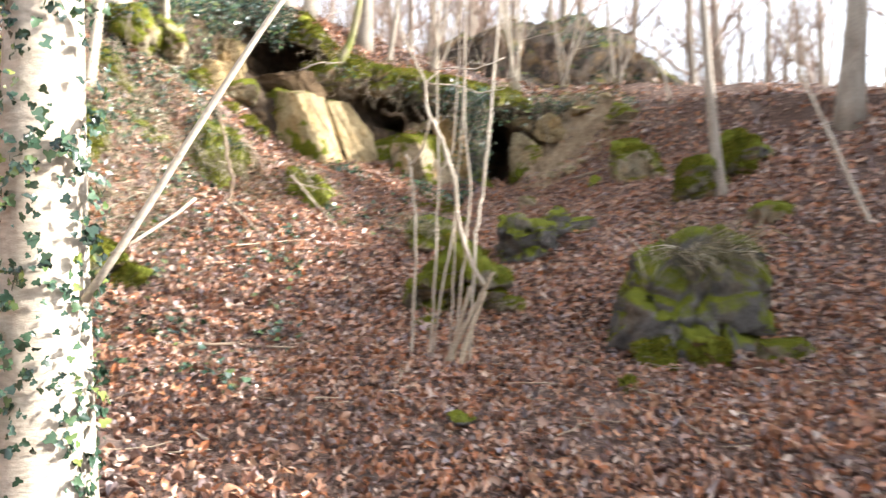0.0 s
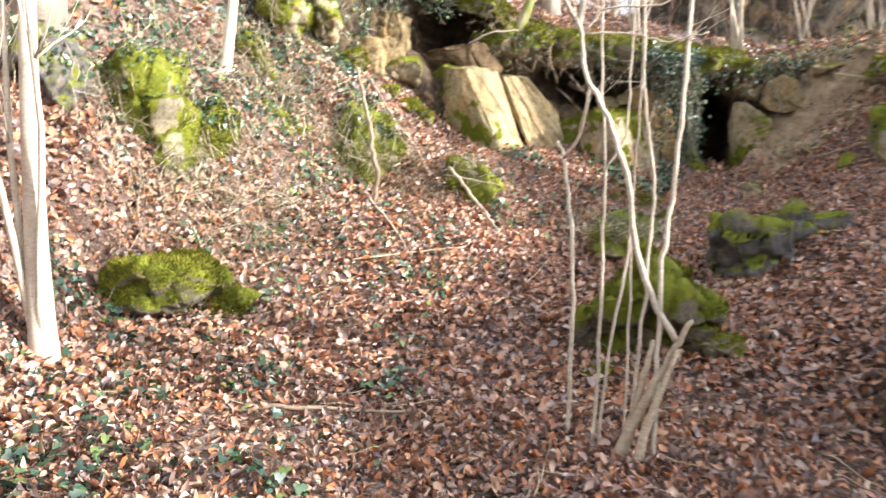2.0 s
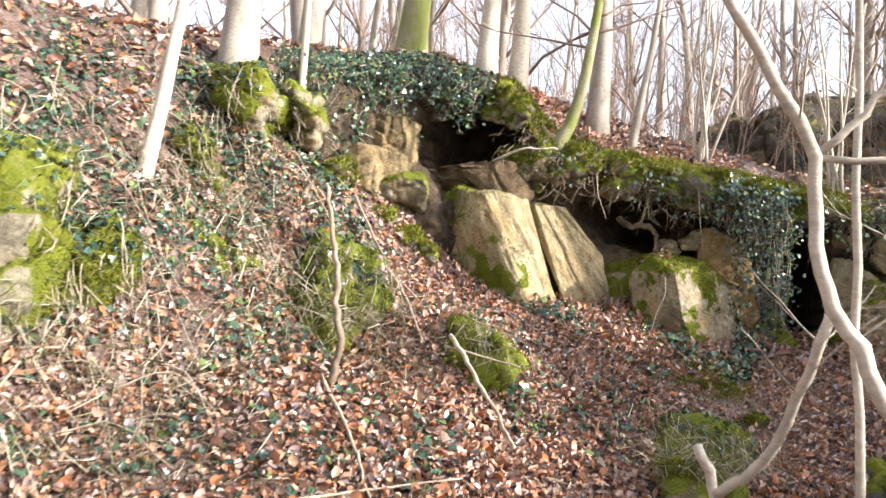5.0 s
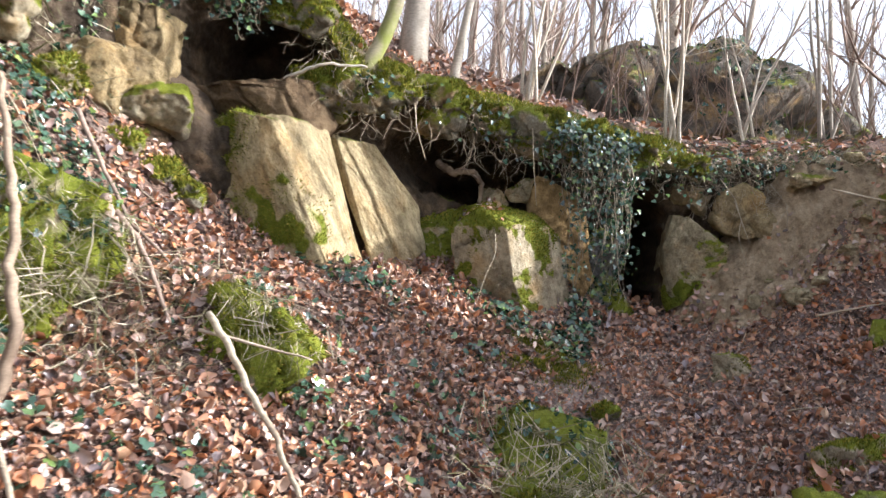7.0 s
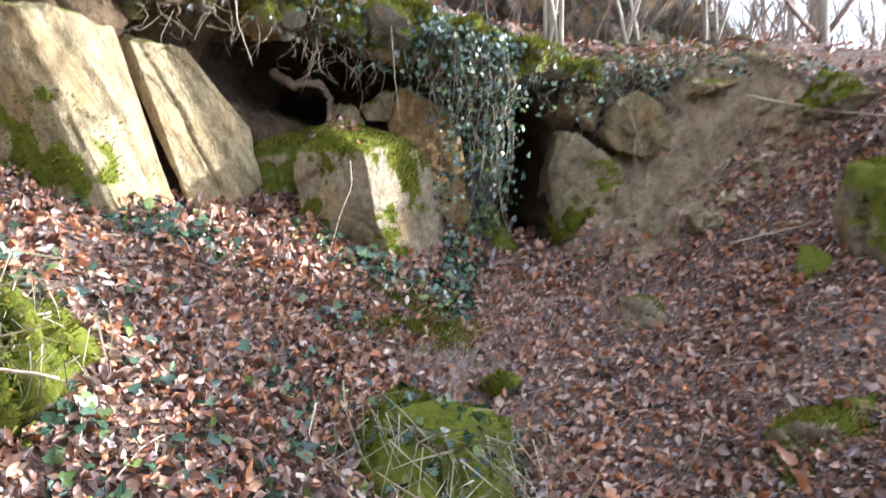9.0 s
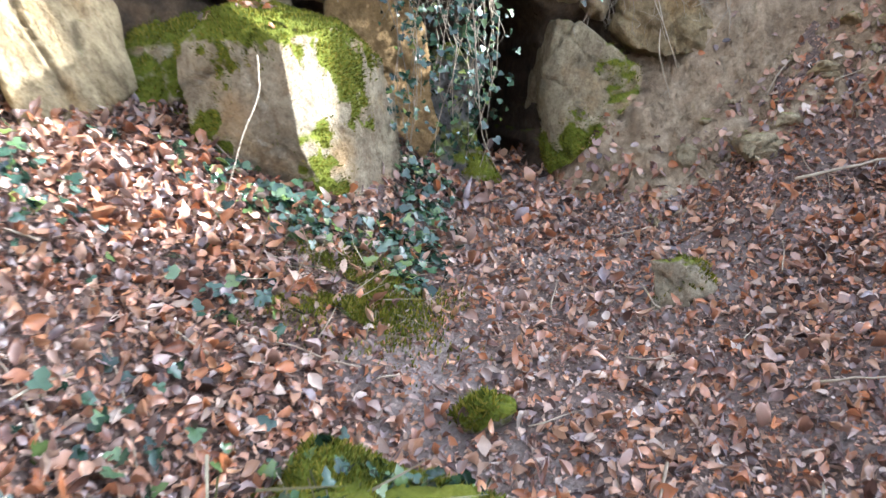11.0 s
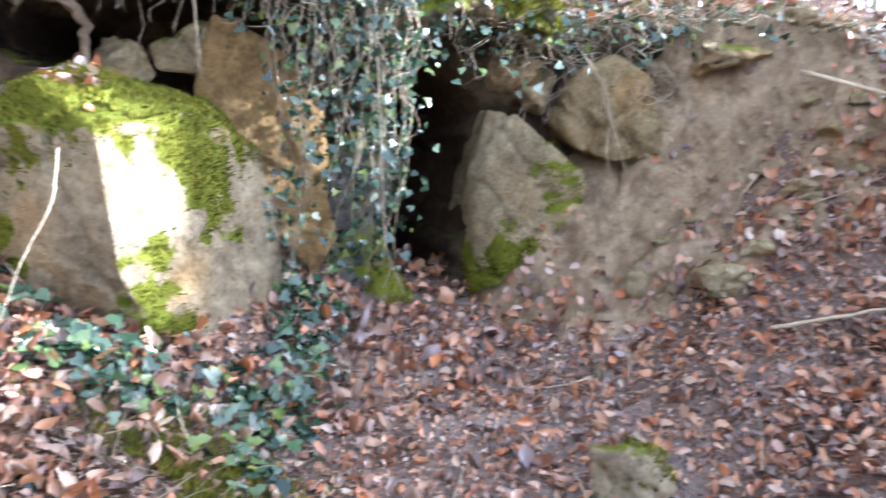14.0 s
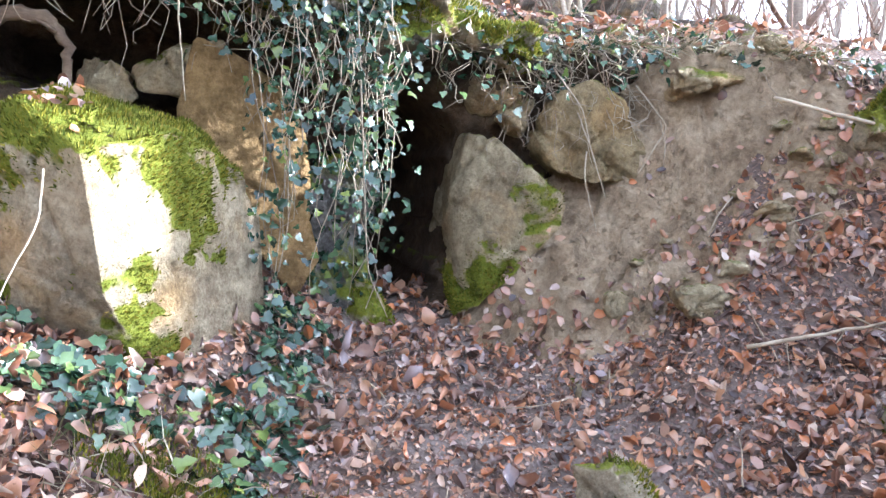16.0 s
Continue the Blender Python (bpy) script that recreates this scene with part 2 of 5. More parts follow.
def bark_material(name, light, dark, moss=0.0, rings=3.0):
    m, nt, b = mat(name)
    c = ramp(nt, noise_out(nt, 3.0, 6, 0.65, (1, 1, 0.35)), ((0.32, dark), (0.6, light)))
    c = blend(nt, 0.6, c, ramp(nt, noise_out(nt, 20, 5, 0.7, (1, 1, rings)), ((0.3, (0.4, 0.38, 0.35)), (0.6, (1, 1, 1)))), "MULTIPLY")
    if moss:
        c = blend(nt, ramp(nt, noise_out(nt, 2.2, 5, 0.6, (1, 1, 0.5)), ((0.72 - 0.4 * moss, (0, 0, 0)), (0.86 - 0.4 * moss, (0.9, 0.9, 0.9)))), c, (0.14, 0.16, 0.02))
    nt.links.new(c, b.inputs["Base Color"])
    b.inputs["Roughness"].default_value = 0.75
    b.inputs["Specular IOR Level"].default_value = 0.25
    bump(nt, b, ((noise_out(nt, 25, 6, 0.7, (1, 1, rings)), 0.5, 0.01),))
    return m


SAND, SAND_DARK = (0.5, 0.41, 0.25), (0.24, 0.185, 0.11)
M_ROCK = rock_material("sandstone", SAND, SAND_DARK, 0.25)
M_SLAB = rock_material("sandstone_bedded", (0.55, 0.445, 0.255), (0.29, 0.215, 0.115), 0.3, grain=(1.4, 1.2, 0.6), lie=(14, -22, 0))
M_MOSSY = rock_material("mossy_sandstone", (0.44, 0.38, 0.26), (0.24, 0.205, 0.14), 0.8)
M_GREEN = rock_material("moss_covered_stone", (0.3, 0.27, 0.2), (0.16, 0.14, 0.1), 0.98)
M_GREY = rock_material("grey_stone", (0.2, 0.19, 0.175), (0.1, 0.095, 0.085), 0.64, ochre=(0.27, 0.22, 0.15))
M_BLOCK = rock_material("pale_sandstone", (0.47, 0.395, 0.265), (0.25, 0.195, 0.125), 0.4)
M_PILLAR = rock_material("ochre_sandstone", (0.4, 0.305, 0.16), (0.2, 0.145, 0.075), 0.3)
M_OCHRE = rock_material("ochre_earth", (0.42, 0.275, 0.115), (0.25, 0.155, 0.062), 0.05)
M_BANK = earth_material("bare_bank_earth", ((0.19, 0.135, 0.083), (0.47, 0.35, 0.22), (0.7, 0.56, 0.38)), False)
M_EARTH = earth_material("brown_earth", ((0.08, 0.053, 0.03), (0.17, 0.115, 0.065), (0.25, 0.175, 0.1)), False)
M_OUTCROP = rock_material("weathered_grey_rock", (0.17, 0.145, 0.115), (0.065, 0.056, 0.046), 0.3)
M_CLIFF = rock_material("quarry_earth_and_stone", (0.12, 0.086, 0.056), (0.042, 0.03, 0.02), 0.2, ochre=(0.27, 0.18, 0.1))
M_GROUND = earth_material("leafy_soil", ((0.14, 0.108, 0.09), (0.25, 0.2, 0.17), (0.37, 0.305, 0.265)), True)
M_LEAF = island_material("dead_leaf", ((0.0, (0.045, 0.025, 0.02)), (0.1, (0.2, 0.085, 0.05)), (0.22, (0.5, 0.19, 0.07)), (0.34, (0.36, 0.25, 0.2)), (0.44, (0.1, 0.058, 0.048)), (0.54, (0.44, 0.2, 0.1)), (0.65, (0.5, 0.31, 0.2)), (0.76, (0.26, 0.205, 0.205)), (0.86, (0.52, 0.26, 0.125)), (0.95, (0.52, 0.38, 0.28)), (1.0, (0.6, 0.48, 0.39))), 0.28, 0.6, 0.12)
M_IVY = island_material("ivy_leaf", ((0.0, (0.014, 0.03, 0.018)), (0.35, (0.03, 0.066, 0.036)), (0.6, (0.05, 0.095, 0.058)), (0.82, (0.075, 0.13, 0.06)), (0.94, (0.14, 0.2, 0.05)), (1.0, (0.23, 0.26, 0.06))), 0.24, 0.7, 0.12)
M_MOSSBLADE = island_material("moss_tuft", ((0.0, (0.05, 0.07, 0.009)), (0.5, (0.17, 0.175, 0.016)), (0.85, (0.33, 0.29, 0.036)), (1.0, (0.38, 0.29, 0.07))), 0.85, 0.1, 0.25, (0.06, 0.075, 0.012))
M_GRASS = island_material("dry_grass", ((0.0, (0.08, 0.09, 0.03)), (0.35, (0.2, 0.18, 0.09)), (0.7, (0.42, 0.36, 0.25)), (1.0, (0.54, 0.48, 0.36))), 0.7, 0.2, 0.2)
M_PALE = bark_material("pale_hazel_bark", (0.62, 0.55, 0.44), (0.38, 0.31, 0.23))
M_BARK = bark_material("grey_beech_bark", (0.42, 0.37, 0.3), (0.22, 0.18, 0.14), 0.2)
M_GREENBARK = bark_material("mossy_bark", (0.36, 0.31, 0.2), (0.2, 0.17, 0.1), 0.85)
M_TWIG = bark_material("brown_twig", (0.36, 0.26, 0.2), (0.17, 0.12, 0.09))
M_STICK = bark_material("dead_wood", (0.5, 0.42, 0.3), (0.26, 0.19, 0.13))
M_ROOT = bark_material("dry_root", (0.34, 0.26, 0.18), (0.16, 0.11, 0.075))


# ---- mesh helpers ----
def mesh_from(name, verts, faces, smooth=True):
    me = bpy.data.meshes.new(name)
    me.from_pydata(np.asarray(verts).tolist() if isinstance(verts, np.ndarray) else verts, [], faces.tolist() if isinstance(faces, np.ndarray) else faces)
    if smooth:
        me.polygons.foreach_set("use_smooth", [True] * len(me.polygons))
    me.update()
    return me


def obj(name, me, material, parent=None, label="", category="", group="", kind=""):
    ob = new(name, me)
    me.materials.append(material) if not me.materials else None
    if parent:
        ob.parent = parent
    return tagged(ob, label, category, group, kind)


def quads(verts, keep=None):
    """Faces of an (n, m, 3) grid of vertices."""
    n, m = verts.shape[:2]
    i = np.arange(n * m).reshape(n, m)
    f = np.stack([i[:-1, :-1], i[1:, :-1], i[1:, 1:], i[:-1, 1:]], -1)
    f = f[keep] if keep is not None else f.reshape(-1, 4)
    return f


class Tubes:
    """Gathers bent, tapered round rods into one mesh."""

    def __init__(self, sides=6):
        self.v, self.f, self.sides, self.n = [], [], sides, 0

    def add(self, pts, radii, sides=None):
        k = sides or self.sides
        p = np.asarray(pts, float)
        r = np.broadcast_to(np.asarray(radii, float), (len(p),))
        d = np.gradient(p, axis=0)
        d /= np.linalg.norm(d, axis=1, keepdims=True) + 1e-9
        ref = np.array((0.31, 0.95, 0.05)) if abs(d[:, 2]).mean() > 0.5 else np.array((0.1, 0.05, 1.0))
        a = np.cross(d, ref)
        a /= np.linalg.norm(a, axis=1, keepdims=True) + 1e-9
        b = np.cross(d, a)
        t = np.arange(k) / k * 2 * np.pi
        ring = p[:, None] + r[:, None, None] * (np.cos(t)[None, :, None] * a[:, None] + np.sin(t)[None, :, None] * b[:, None])
        base, n = self.n, len(p)
        self.v.append(ring.reshape(-1, 3))
        for i in range(n - 1):
            for j in range(k):
                q = (j + 1) % k
                self.f.append((base + i * k + j, base + i * k + q, base + (i + 1) * k + q, base + (i + 1) * k + j))
        self.f.append(tuple(base + (n - 1) * k + j for j in range(k)))
        self.f.append(tuple(base + k - 1 - j for j in range(k)))
        self.n += n * k
        return self

    def mesh(self, name):
        return mesh_from(name, np.concatenate(self.v), self.f)


def wander(rng, a, b, n=8, amp=0.05):
    """A slightly crooked line from a to b."""
    a, b = np.asarray(a, float), np.asarray(b, float)
    t = np.linspace(0, 1, n)[:, None]
    w = rng.normal(size=(n, 3)) * amp
    for _ in range(2):
        w = (np.roll(w, -1, 0) + w + np.roll(w, 1, 0)) / 2.4
        w[0] = w[-1] = 0
    return a + (b - a) * t + w


def rock(name, corners, material, label, category="rock", group="", cell=0.06, rough=0.05, wave=2.5, soft=2, seed=0, parent=None, kind="", bed=None):
    """A stone: the hull of a few corners, cut fine, softened and roughened."""
    bm = bmesh.new()
    for c in corners:
        bm.verts.new(c)
    res = bmesh.ops.convex_hull(bm, input=bm.verts)
    bmesh.ops.delete(bm, geom=list({g for g in res["geom_interior"] + res["geom_unused"] if isinstance(g, bmesh.types.BMVert)}), context="VERTS")
    for _ in range(7):
        long = [e for e in bm.edges if e.calc_length() > cell]
        if not long or len(bm.faces) > 20000:
            break
        bmesh.ops.subdivide_edges(bm, edges=long, cuts=1)
        bmesh.ops.triangulate(bm, faces=[f for f in bm.faces if len(f.verts) > 3])
    for _ in range(soft):
        bmesh.ops.smooth_vert(bm, verts=bm.verts, factor=0.5, use_axis_x=True, use_axis_y=True, use_axis_z=True)
    bm.normal_update()
    co = np.array([v.co[:] for v in bm.verts])
    no = np.array([v.normal[:] for v in bm.verts])
    q = co * wave
    if bed is not None:
        w = np.asarray(bed, float) / np.linalg.norm(bed)
        q = q * 1.8 - (q @ w)[:, None] * w * 1.5
    rnd = np.random.default_rng(seed + 500)
    d = 0.35 * rough * fbm(*q.T, octaves=5, seed=seed + 11)
    for chunks, weight in ((9, 1.0), (34, 0.55)):
        s = q[rnd.integers(len(q), size=chunks)]
        w = q + 0.12 * np.stack([fbm(*(q.T * 1.5), octaves=2, seed=seed + k) for k in (61, 62, 63)], 1)
        r = np.sqrt(((w[:, None] - s[None]) ** 2).sum(-1))
        near = r.argmin(1)
        r.sort(axis=1)
        tilt = rnd.normal(size=(chunks, 3)) * 0.5
        d += weight * rough * (rnd.normal(size=chunks)[near] * 0.6 + ((q - s[near]) * tilt[near]).sum(1).clip(-1, 1))
        d -= weight * rough * 0.9 * np.clip(1 - (r[:, 1] - r[:, 0]) / 0.09, 0, 1)
    for v, c in zip(bm.verts, co + no * d[:, None]):
        v.co = c
    me = bpy.data.meshes.new(name)
    bm.to_mesh(me)
    bm.free()
    me.polygons.foreach_set("use_smooth", [True] * len(me.polygons))
    return obj(name, me, material, parent, label, category if not parent else "", group, kind)


def pelt(ob, where):
    """Marks where a stone carries moss, from a function of the places, 0 to 1."""
    co = np.empty(len(ob.data.vertices) * 3)
    ob.data.vertices.foreach_get("co", co)
    a = ob.data.attributes.new("moss_pelt", "FLOAT", "POINT")
    a.data.foreach_set("value", np.clip(where(co.reshape(-1, 3)), 0, 1).astype(np.float32))


def lump(x, y, z, rx, ry, rz, seed, turn=0.0, n=14):
    """Corners of a boulder of no particular shape."""
    rng = np.random.default_rng(seed)
    p = rng.normal(size=(n, 3))
    p /= np.linalg.norm(p, axis=1, keepdims=True)
    p = np.sign(p) * np.abs(p) ** 0.75 * rng.uniform(0.85, 1.1, (n, 1)) * (rx, ry, rz)
    c, s = math.cos(math.radians(turn)), math.sin(math.radians(turn))
    p = np.stack([p[:, 0] * c - p[:, 1] * s, p[:, 0] * s + p[:, 1] * c, p[:, 2]], 1)
    return [tuple(q) for q in p + (x, y, z)]


# ---- ground, quarry face and plateau ----
def axis(a, b, step, reach):
    mid = np.arange(a, b + step / 2, step)
    grow, s, out = [], step, 0.0
    while out < reach:
        s *= 1.22
        out += s
        grow.append(out)
    g = np.array(grow)
    return np.concatenate([a - g[::-1], mid, b + g])


gx, gy = np.meshgrid(axis(-7, 6, 0.075, 900), axis(-2, 20, 0.075, 900), indexing="ij")
gv = np.stack([gx, gy, land(gx, gy)], -1)
jump = np.ptp(np.stack([gv[:-1, :-1, 2], gv[1:, :-1, 2], gv[1:, 1:, 2], gv[:-1, 1:, 2]]), axis=0)
cx, cy = gv[:-1, :-1, 0], gv[:-1, :-1, 1]
keep = ~((cx > 0.3) & (cx < 1.8) & (cy > 16.6) & (cy < 18) & (jump > 0.12))
keep &= ~((cx > -3.9) & (cx < 0.3) & (cy > 14.9) & (cy < 18.5) & (jump > 0.12))
ground = obj("ground", mesh_from("ground", gv.reshape(-1, 3), quads(gv, keep)), M_GROUND, label="woodland floor of brown soil under dead leaves", category="ground", kind="structure")

ground.data.attributes.new("worn", "FLOAT", "POINT").data.foreach_set("value", worn(gx, gy).reshape(-1).astype(np.float32))

su = np.linspace(-4.95, 3.5, 300)
sv = np.concatenate([np.linspace(0, 1, 56), 1 + np.linspace(0.05, 1, 14)])
U, V = np.meshgrid(su, sv, indexing="ij")
ry_, rz_, fy_ = np.interp(U, su, np.interp(su, RIM_X, RIM_Y)), np.interp(U, RIM_X, RIM_Z), np.interp(U, RIM_X, FOOT_Y)
fz_ = low(U, fy_) - 0.25
vv = np.clip(V, 0, 1)
cz = fz_ + (rz_ - fz_) * vv
hang = np.interp(U, (-6.5, -4.5, -3.4, -2.2, -1.2, 0.2, 1.0, 2.0, 3.5), (0.05, 0.1, 0.2, 0.35, 0.55, 0.35, 0.3, 0.1, 0.0))
cyy = fy_ + (ry_ - fy_) * vv ** 3 + hang * np.sin(np.pi * np.clip((vv - 0.2) / 0.8, 0, 1)) * 0.8


def dent(x0, z0, rx, rz, depth, sharp=0.25):
    q = np.hypot((U - x0 + 0.06 * fbm(U * 4, cz * 4, seed=8)) / rx, (cz - z0 + 0.06 * fbm(U * 4, cz * 4, seed=9)) / rz)
    return depth * (1 - ss(1 - sharp, 1 + sharp * 0.3, q))


cyy = cyy + dent(0.98, 2.5, 0.27, 0.78, 2.6, 0.2) + dent(-1.1, 3.22, 0.32, 0.2, 0.9, 0.3) + dent(-3.08, 4.2, 0.68, 0.72, 1.5, 0.3) + dent(-0.9, 3.42, 0.95, 0.34, 0.85, 0.45)
cyy = cyy + 0.4 * ss(2.0, 2.7, U)
back = np.clip(V - 1, 0, 1) * 1.5
cyy = cyy + back
cz = np.where(V > 1, plateau(U, np.maximum(cyy, ry_)) + 0.02, cz)
ragged = 0.12 * fbm(U * 2.5, V * 0 + 0.5, seed=15)
cyy = cyy + ragged * ss(0.6, 1.0, V)
cz = cz + np.where(V >= 0.9, 0.05 * fbm(U * 3, V * 6, seed=16), 0)
rough_ = 0.16 * fbm(U * 1.5, cyy, cz * 1.5, seed=5) + 0.05 * fbm(U * 7, cyy * 7, cz * 7, seed=6)
cyy = cyy + np.where(V > 1, 0, rough_ * (1 - 0.3 * ss(0.9, 1, V)))
cz = cz + np.where((V <= 1) & (V > 0.05), 0.04 * fbm(U * 5, cyy * 5, cz * 5, seed=7), 0)
xx = U + np.where(V <= 1, 0.05 * fbm(U * 4, cyy * 4, cz * 4, seed=4), 0)

bx_, by_ = np.meshgrid(np.linspace(1.15, 3.75, 180), np.linspace(14.9, 16.75, 130), indexing="ij")
inside = ss(1.35, 1.75, bx_ - 0.25 * fbm(bx_ * 2, by_ * 2, seed=61)) * ss(15.15, 15.55, by_ - 0.3 * ss(2.0, 3.2, 4.6 - bx_) + 0.18 * fbm(bx_ * 3, by_ * 3, seed=62)) * (1 - ss(3.3, 3.7, bx_))
bz_ = low(bx_, by_) - 0.06 + inside * (0.12 + 0.05 * fbm(bx_ * 6, by_ * 6, seed=63) + 0.09 * fbm(bx_ * 2.2, by_ * 2.2, seed=64))
bz_ = bz_ + ss(1.2, 1.55, bx_) * (1 - ss(3.3, 3.7, bx_)) * (1.25 + 1.6 * ss(2.1, 2.8, bx_)) * np.clip(by_ - 15.88 + 0.06 * fbm(bx_ * 4, by_ * 0, seed=66), 0, 0.5)
bz_ = smin(bz_, np.interp(bx_, RIM_X, RIM_Z) + np.interp(bx_, (1.9, 2.5), (-0.12, 0.03)) - 0.5 * np.maximum(by_ - 16.25, 0), 0.15)
bz_ = bz_ + inside * (0.05 * fbm(bx_ * 9, by_ * 9, bz_ * 9, octaves=5, seed=67) + 0.085 * np.abs(fbm(bx_ * 5, by_ * 5, bz_ * 5, octaves=3, seed=68)))
bank = np.stack([bx_, by_, bz_], -1)
earth_bank = obj("earth_bank", mesh_from("earth_bank", bank.reshape(-1, 3), quads(bank)), M_BANK, label="bare crumbling tan earth below the quarry edge", category="earth bank", kind="structure")
stone_rng = np.random.default_rng(90)
bank_stones = [bank[int(i), int(j)] for i, j in zip(stone_rng.uniform(35, 150, 26), stone_rng.uniform(35, 108, 26))]
quarry_face = obj("quarry_face", mesh_from("quarry_face", np.stack([xx, cyy, cz], -1).reshape(-1, 3), quads(np.stack([xx, cyy, cz], -1))), M_CLIFF,
    label="undercut quarry face of brown earth and sandstone with a dark cave mouth", category="rock face", kind="structure")


# ---- the quarry's slabs and boulders ----
rock("slanting_slab", [(-3.45, 14.6, 3.45), (-3.52, 14.6, 3.1), (-3.38, 14.55, 2.7), (-3.0, 14.45, 2.1), (-3.15, 14.5, 3.62), (-2.72, 14.3, 3.5), (-2.12, 14.3, 2.2), (-2.35, 14.9, 3.55), (-1.93, 14.98, 2.2), (-2.5, 15.3, 3.6), (-2.0, 15.4, 2.25), (-3.3, 15.4, 3.5), (-2.9, 15.6, 2.2), (-3.1, 14.85, 3.68)],
     M_SLAB, "large slanting slab of yellow bedded sandstone, moss at its foot", "rock", "slabs of the quarry face", 0.03, 0.02, 4.0, 1, 1, bed=(0.5, 0.35, -1.2))
rock("slanting_slab", [(-2.47, 15.28, 3.55), (-2.3, 15.2, 3.5), (-1.95, 15.5, 3.5), (-1.85, 15.2, 2.2), (-1.66, 15.3, 2.2), (-1.38, 15.58, 2.45), (-1.5, 15.7, 2.9), (-2.3, 16.1, 3.5), (-1.6, 16.2, 2.3)],
     M_SLAB, "narrow slanting slab of yellow sandstone leaning on the face", "rock", "slabs of the quarry face", 0.03, 0.02, 4.0, 1, 2, bed=(0.5, 0.35, -1.2))
rock("mossy_block", [(-1.1, 15.25, 2.66), (-1.08, 15.25, 2.0), (-0.6, 14.97, 2.68), (-0.5, 14.97, 2.15), (-0.3, 15.17, 1.7), (0.17, 15.9, 1.7), (0.0, 15.78, 2.66), (0.1, 15.9, 2.45), (-0.76, 15.55, 2.95), (-0.3, 15.95, 2.88), (-1.0, 15.9, 2.85), (-0.9, 16.2, 2.0), (-0.85, 15.2, 2.84), (-0.3, 15.3, 2.8)],
     M_BLOCK, "pale sandstone block with a cap of green moss beside the cave", "rock", "", 0.03, 0.02, 2.6, 0, 3)
rock("upright_block", [(-4.3, 13.6, 3.2), (-4.28, 13.62, 3.85), (-4.05, 13.62, 3.97), (-3.83, 13.66, 3.9), (-3.82, 13.66, 3.1), (-4.0, 13.56, 3.0), (-4.3, 14.4, 4.0), (-3.7, 14.4, 4.0), (-3.7, 14.4, 3.1)],
     M_PILLAR, "upright block of ochre sandstone in the quarry face", "rock", "", 0.035, 0.035, 2.0, 1, 4)
rock("upright_block", [(-4.1, 13.98, 4.4), (-3.84, 13.9, 4.42), (-3.62, 13.98, 4.4), (-3.57, 14.0, 4.05), (-3.7, 13.95, 3.4), (-3.86, 13.84, 3.3), (-4.04, 13.95, 3.4), (-4.1, 14.5, 4.6), (-3.6, 14.6, 4.4), (-3.7, 14.5, 3.4)],
     M_PILLAR, "ochre sandstone pillar under the ivy edge", "rock", "", 0.035, 0.035, 2.0, 1, 5)
rock("boulder", lump(-3.58, 14.0, 3.47, 0.33, 0.28, 0.22, 6, 0, 20), M_MOSSY, "rounded brown boulder wedged beside the slab, moss on top", "rock", "", 0.04, 0.03, 4.0, 2, 6)
rock("boulder", lump(-4.45, 13.3, 4.3, 0.42, 0.45, 0.5, 7, 0, 18), M_MOSSY, "large cracked mossy boulder high in the face", "rock", "", 0.035, 0.085, 3.0, 1, 7)
rock("boulder", lump(-4.95, 12.75, 4.25, 0.45, 0.4, 0.5, 71, 0, 18), M_MOSSY, "mossy boulder on the crest of the slope", "rock", "", 0.05, 0.06, 3.0, 1, 71)
rock("boulder", lump(-4.15, 13.45, 3.55, 0.2, 0.25, 0.24, 72, 0, 18), M_GREEN, "mossy stone beside the upright block", "rock", "", 0.04, 0.04, 4.0, 1, 72)
rock("cave_side_rock", [(1.31, 16.42, 2.98), (1.23, 16.40, 2.66), (1.22, 16.35, 2.36), (1.23, 16.25, 1.90), (1.34, 16.10, 1.99), (1.50, 16.10, 2.13), (1.85, 16.15, 2.47), (1.88, 16.20, 2.59), (1.65, 16.25, 2.76), (1.49, 16.32, 2.88), (1.41, 16.40, 2.95), (1.31, 17.02, 2.98), (1.22, 16.95, 2.36), (1.34, 16.70, 1.99), (1.85, 16.75, 2.47), (1.65, 16.85, 2.76), (1.41, 17.00, 2.95)],
     M_ROCK, "pointed pale rock at the side of the cave mouth, mossy foot", "rock", "", 0.035, 0.03, 2.6, 1, 8)
rock("boulder", [(1.70, 16.30, 3.08), (1.78, 16.25, 3.25), (2.03, 16.25, 3.35), (2.22, 16.20, 3.24), (2.37, 16.15, 2.91), (2.26, 16.12, 2.75), (2.00, 16.12, 2.71), (1.80, 16.20, 2.75), (1.70, 16.25, 2.93), (1.70, 16.80, 3.08), (2.03, 16.75, 3.35), (2.37, 16.65, 2.91), (2.00, 16.62, 2.71), (1.70, 16.75, 2.93)], M_PILLAR, "rounded ochre sandstone boulder set in the bank", "rock", "", 0.035, 0.035, 3.0, 3, 9)
rock("boulder", lump(1.62, 16.42, 3.12, 0.2, 0.2, 0.14, 31), M_ROCK, "small brown stone wedged over the cave side", "rock", "", 0.03, 0.02, 5.0, 1, 31)
rock("boulder", lump(1.45, 16.45, 3.25, 0.22, 0.2, 0.12, 32), M_ROCK, "small brown stone under the bank edge", "rock", "", 0.03, 0.02, 5.0, 1, 32)
rock("boulder", lump(2.62, 16.1, 3.36, 0.32, 0.22, 0.11, 10), M_ROCK, "flat pale ledge stone sticking out of the bank", "rock", "", 0.03, 0.025, 5.0, 1, 10)


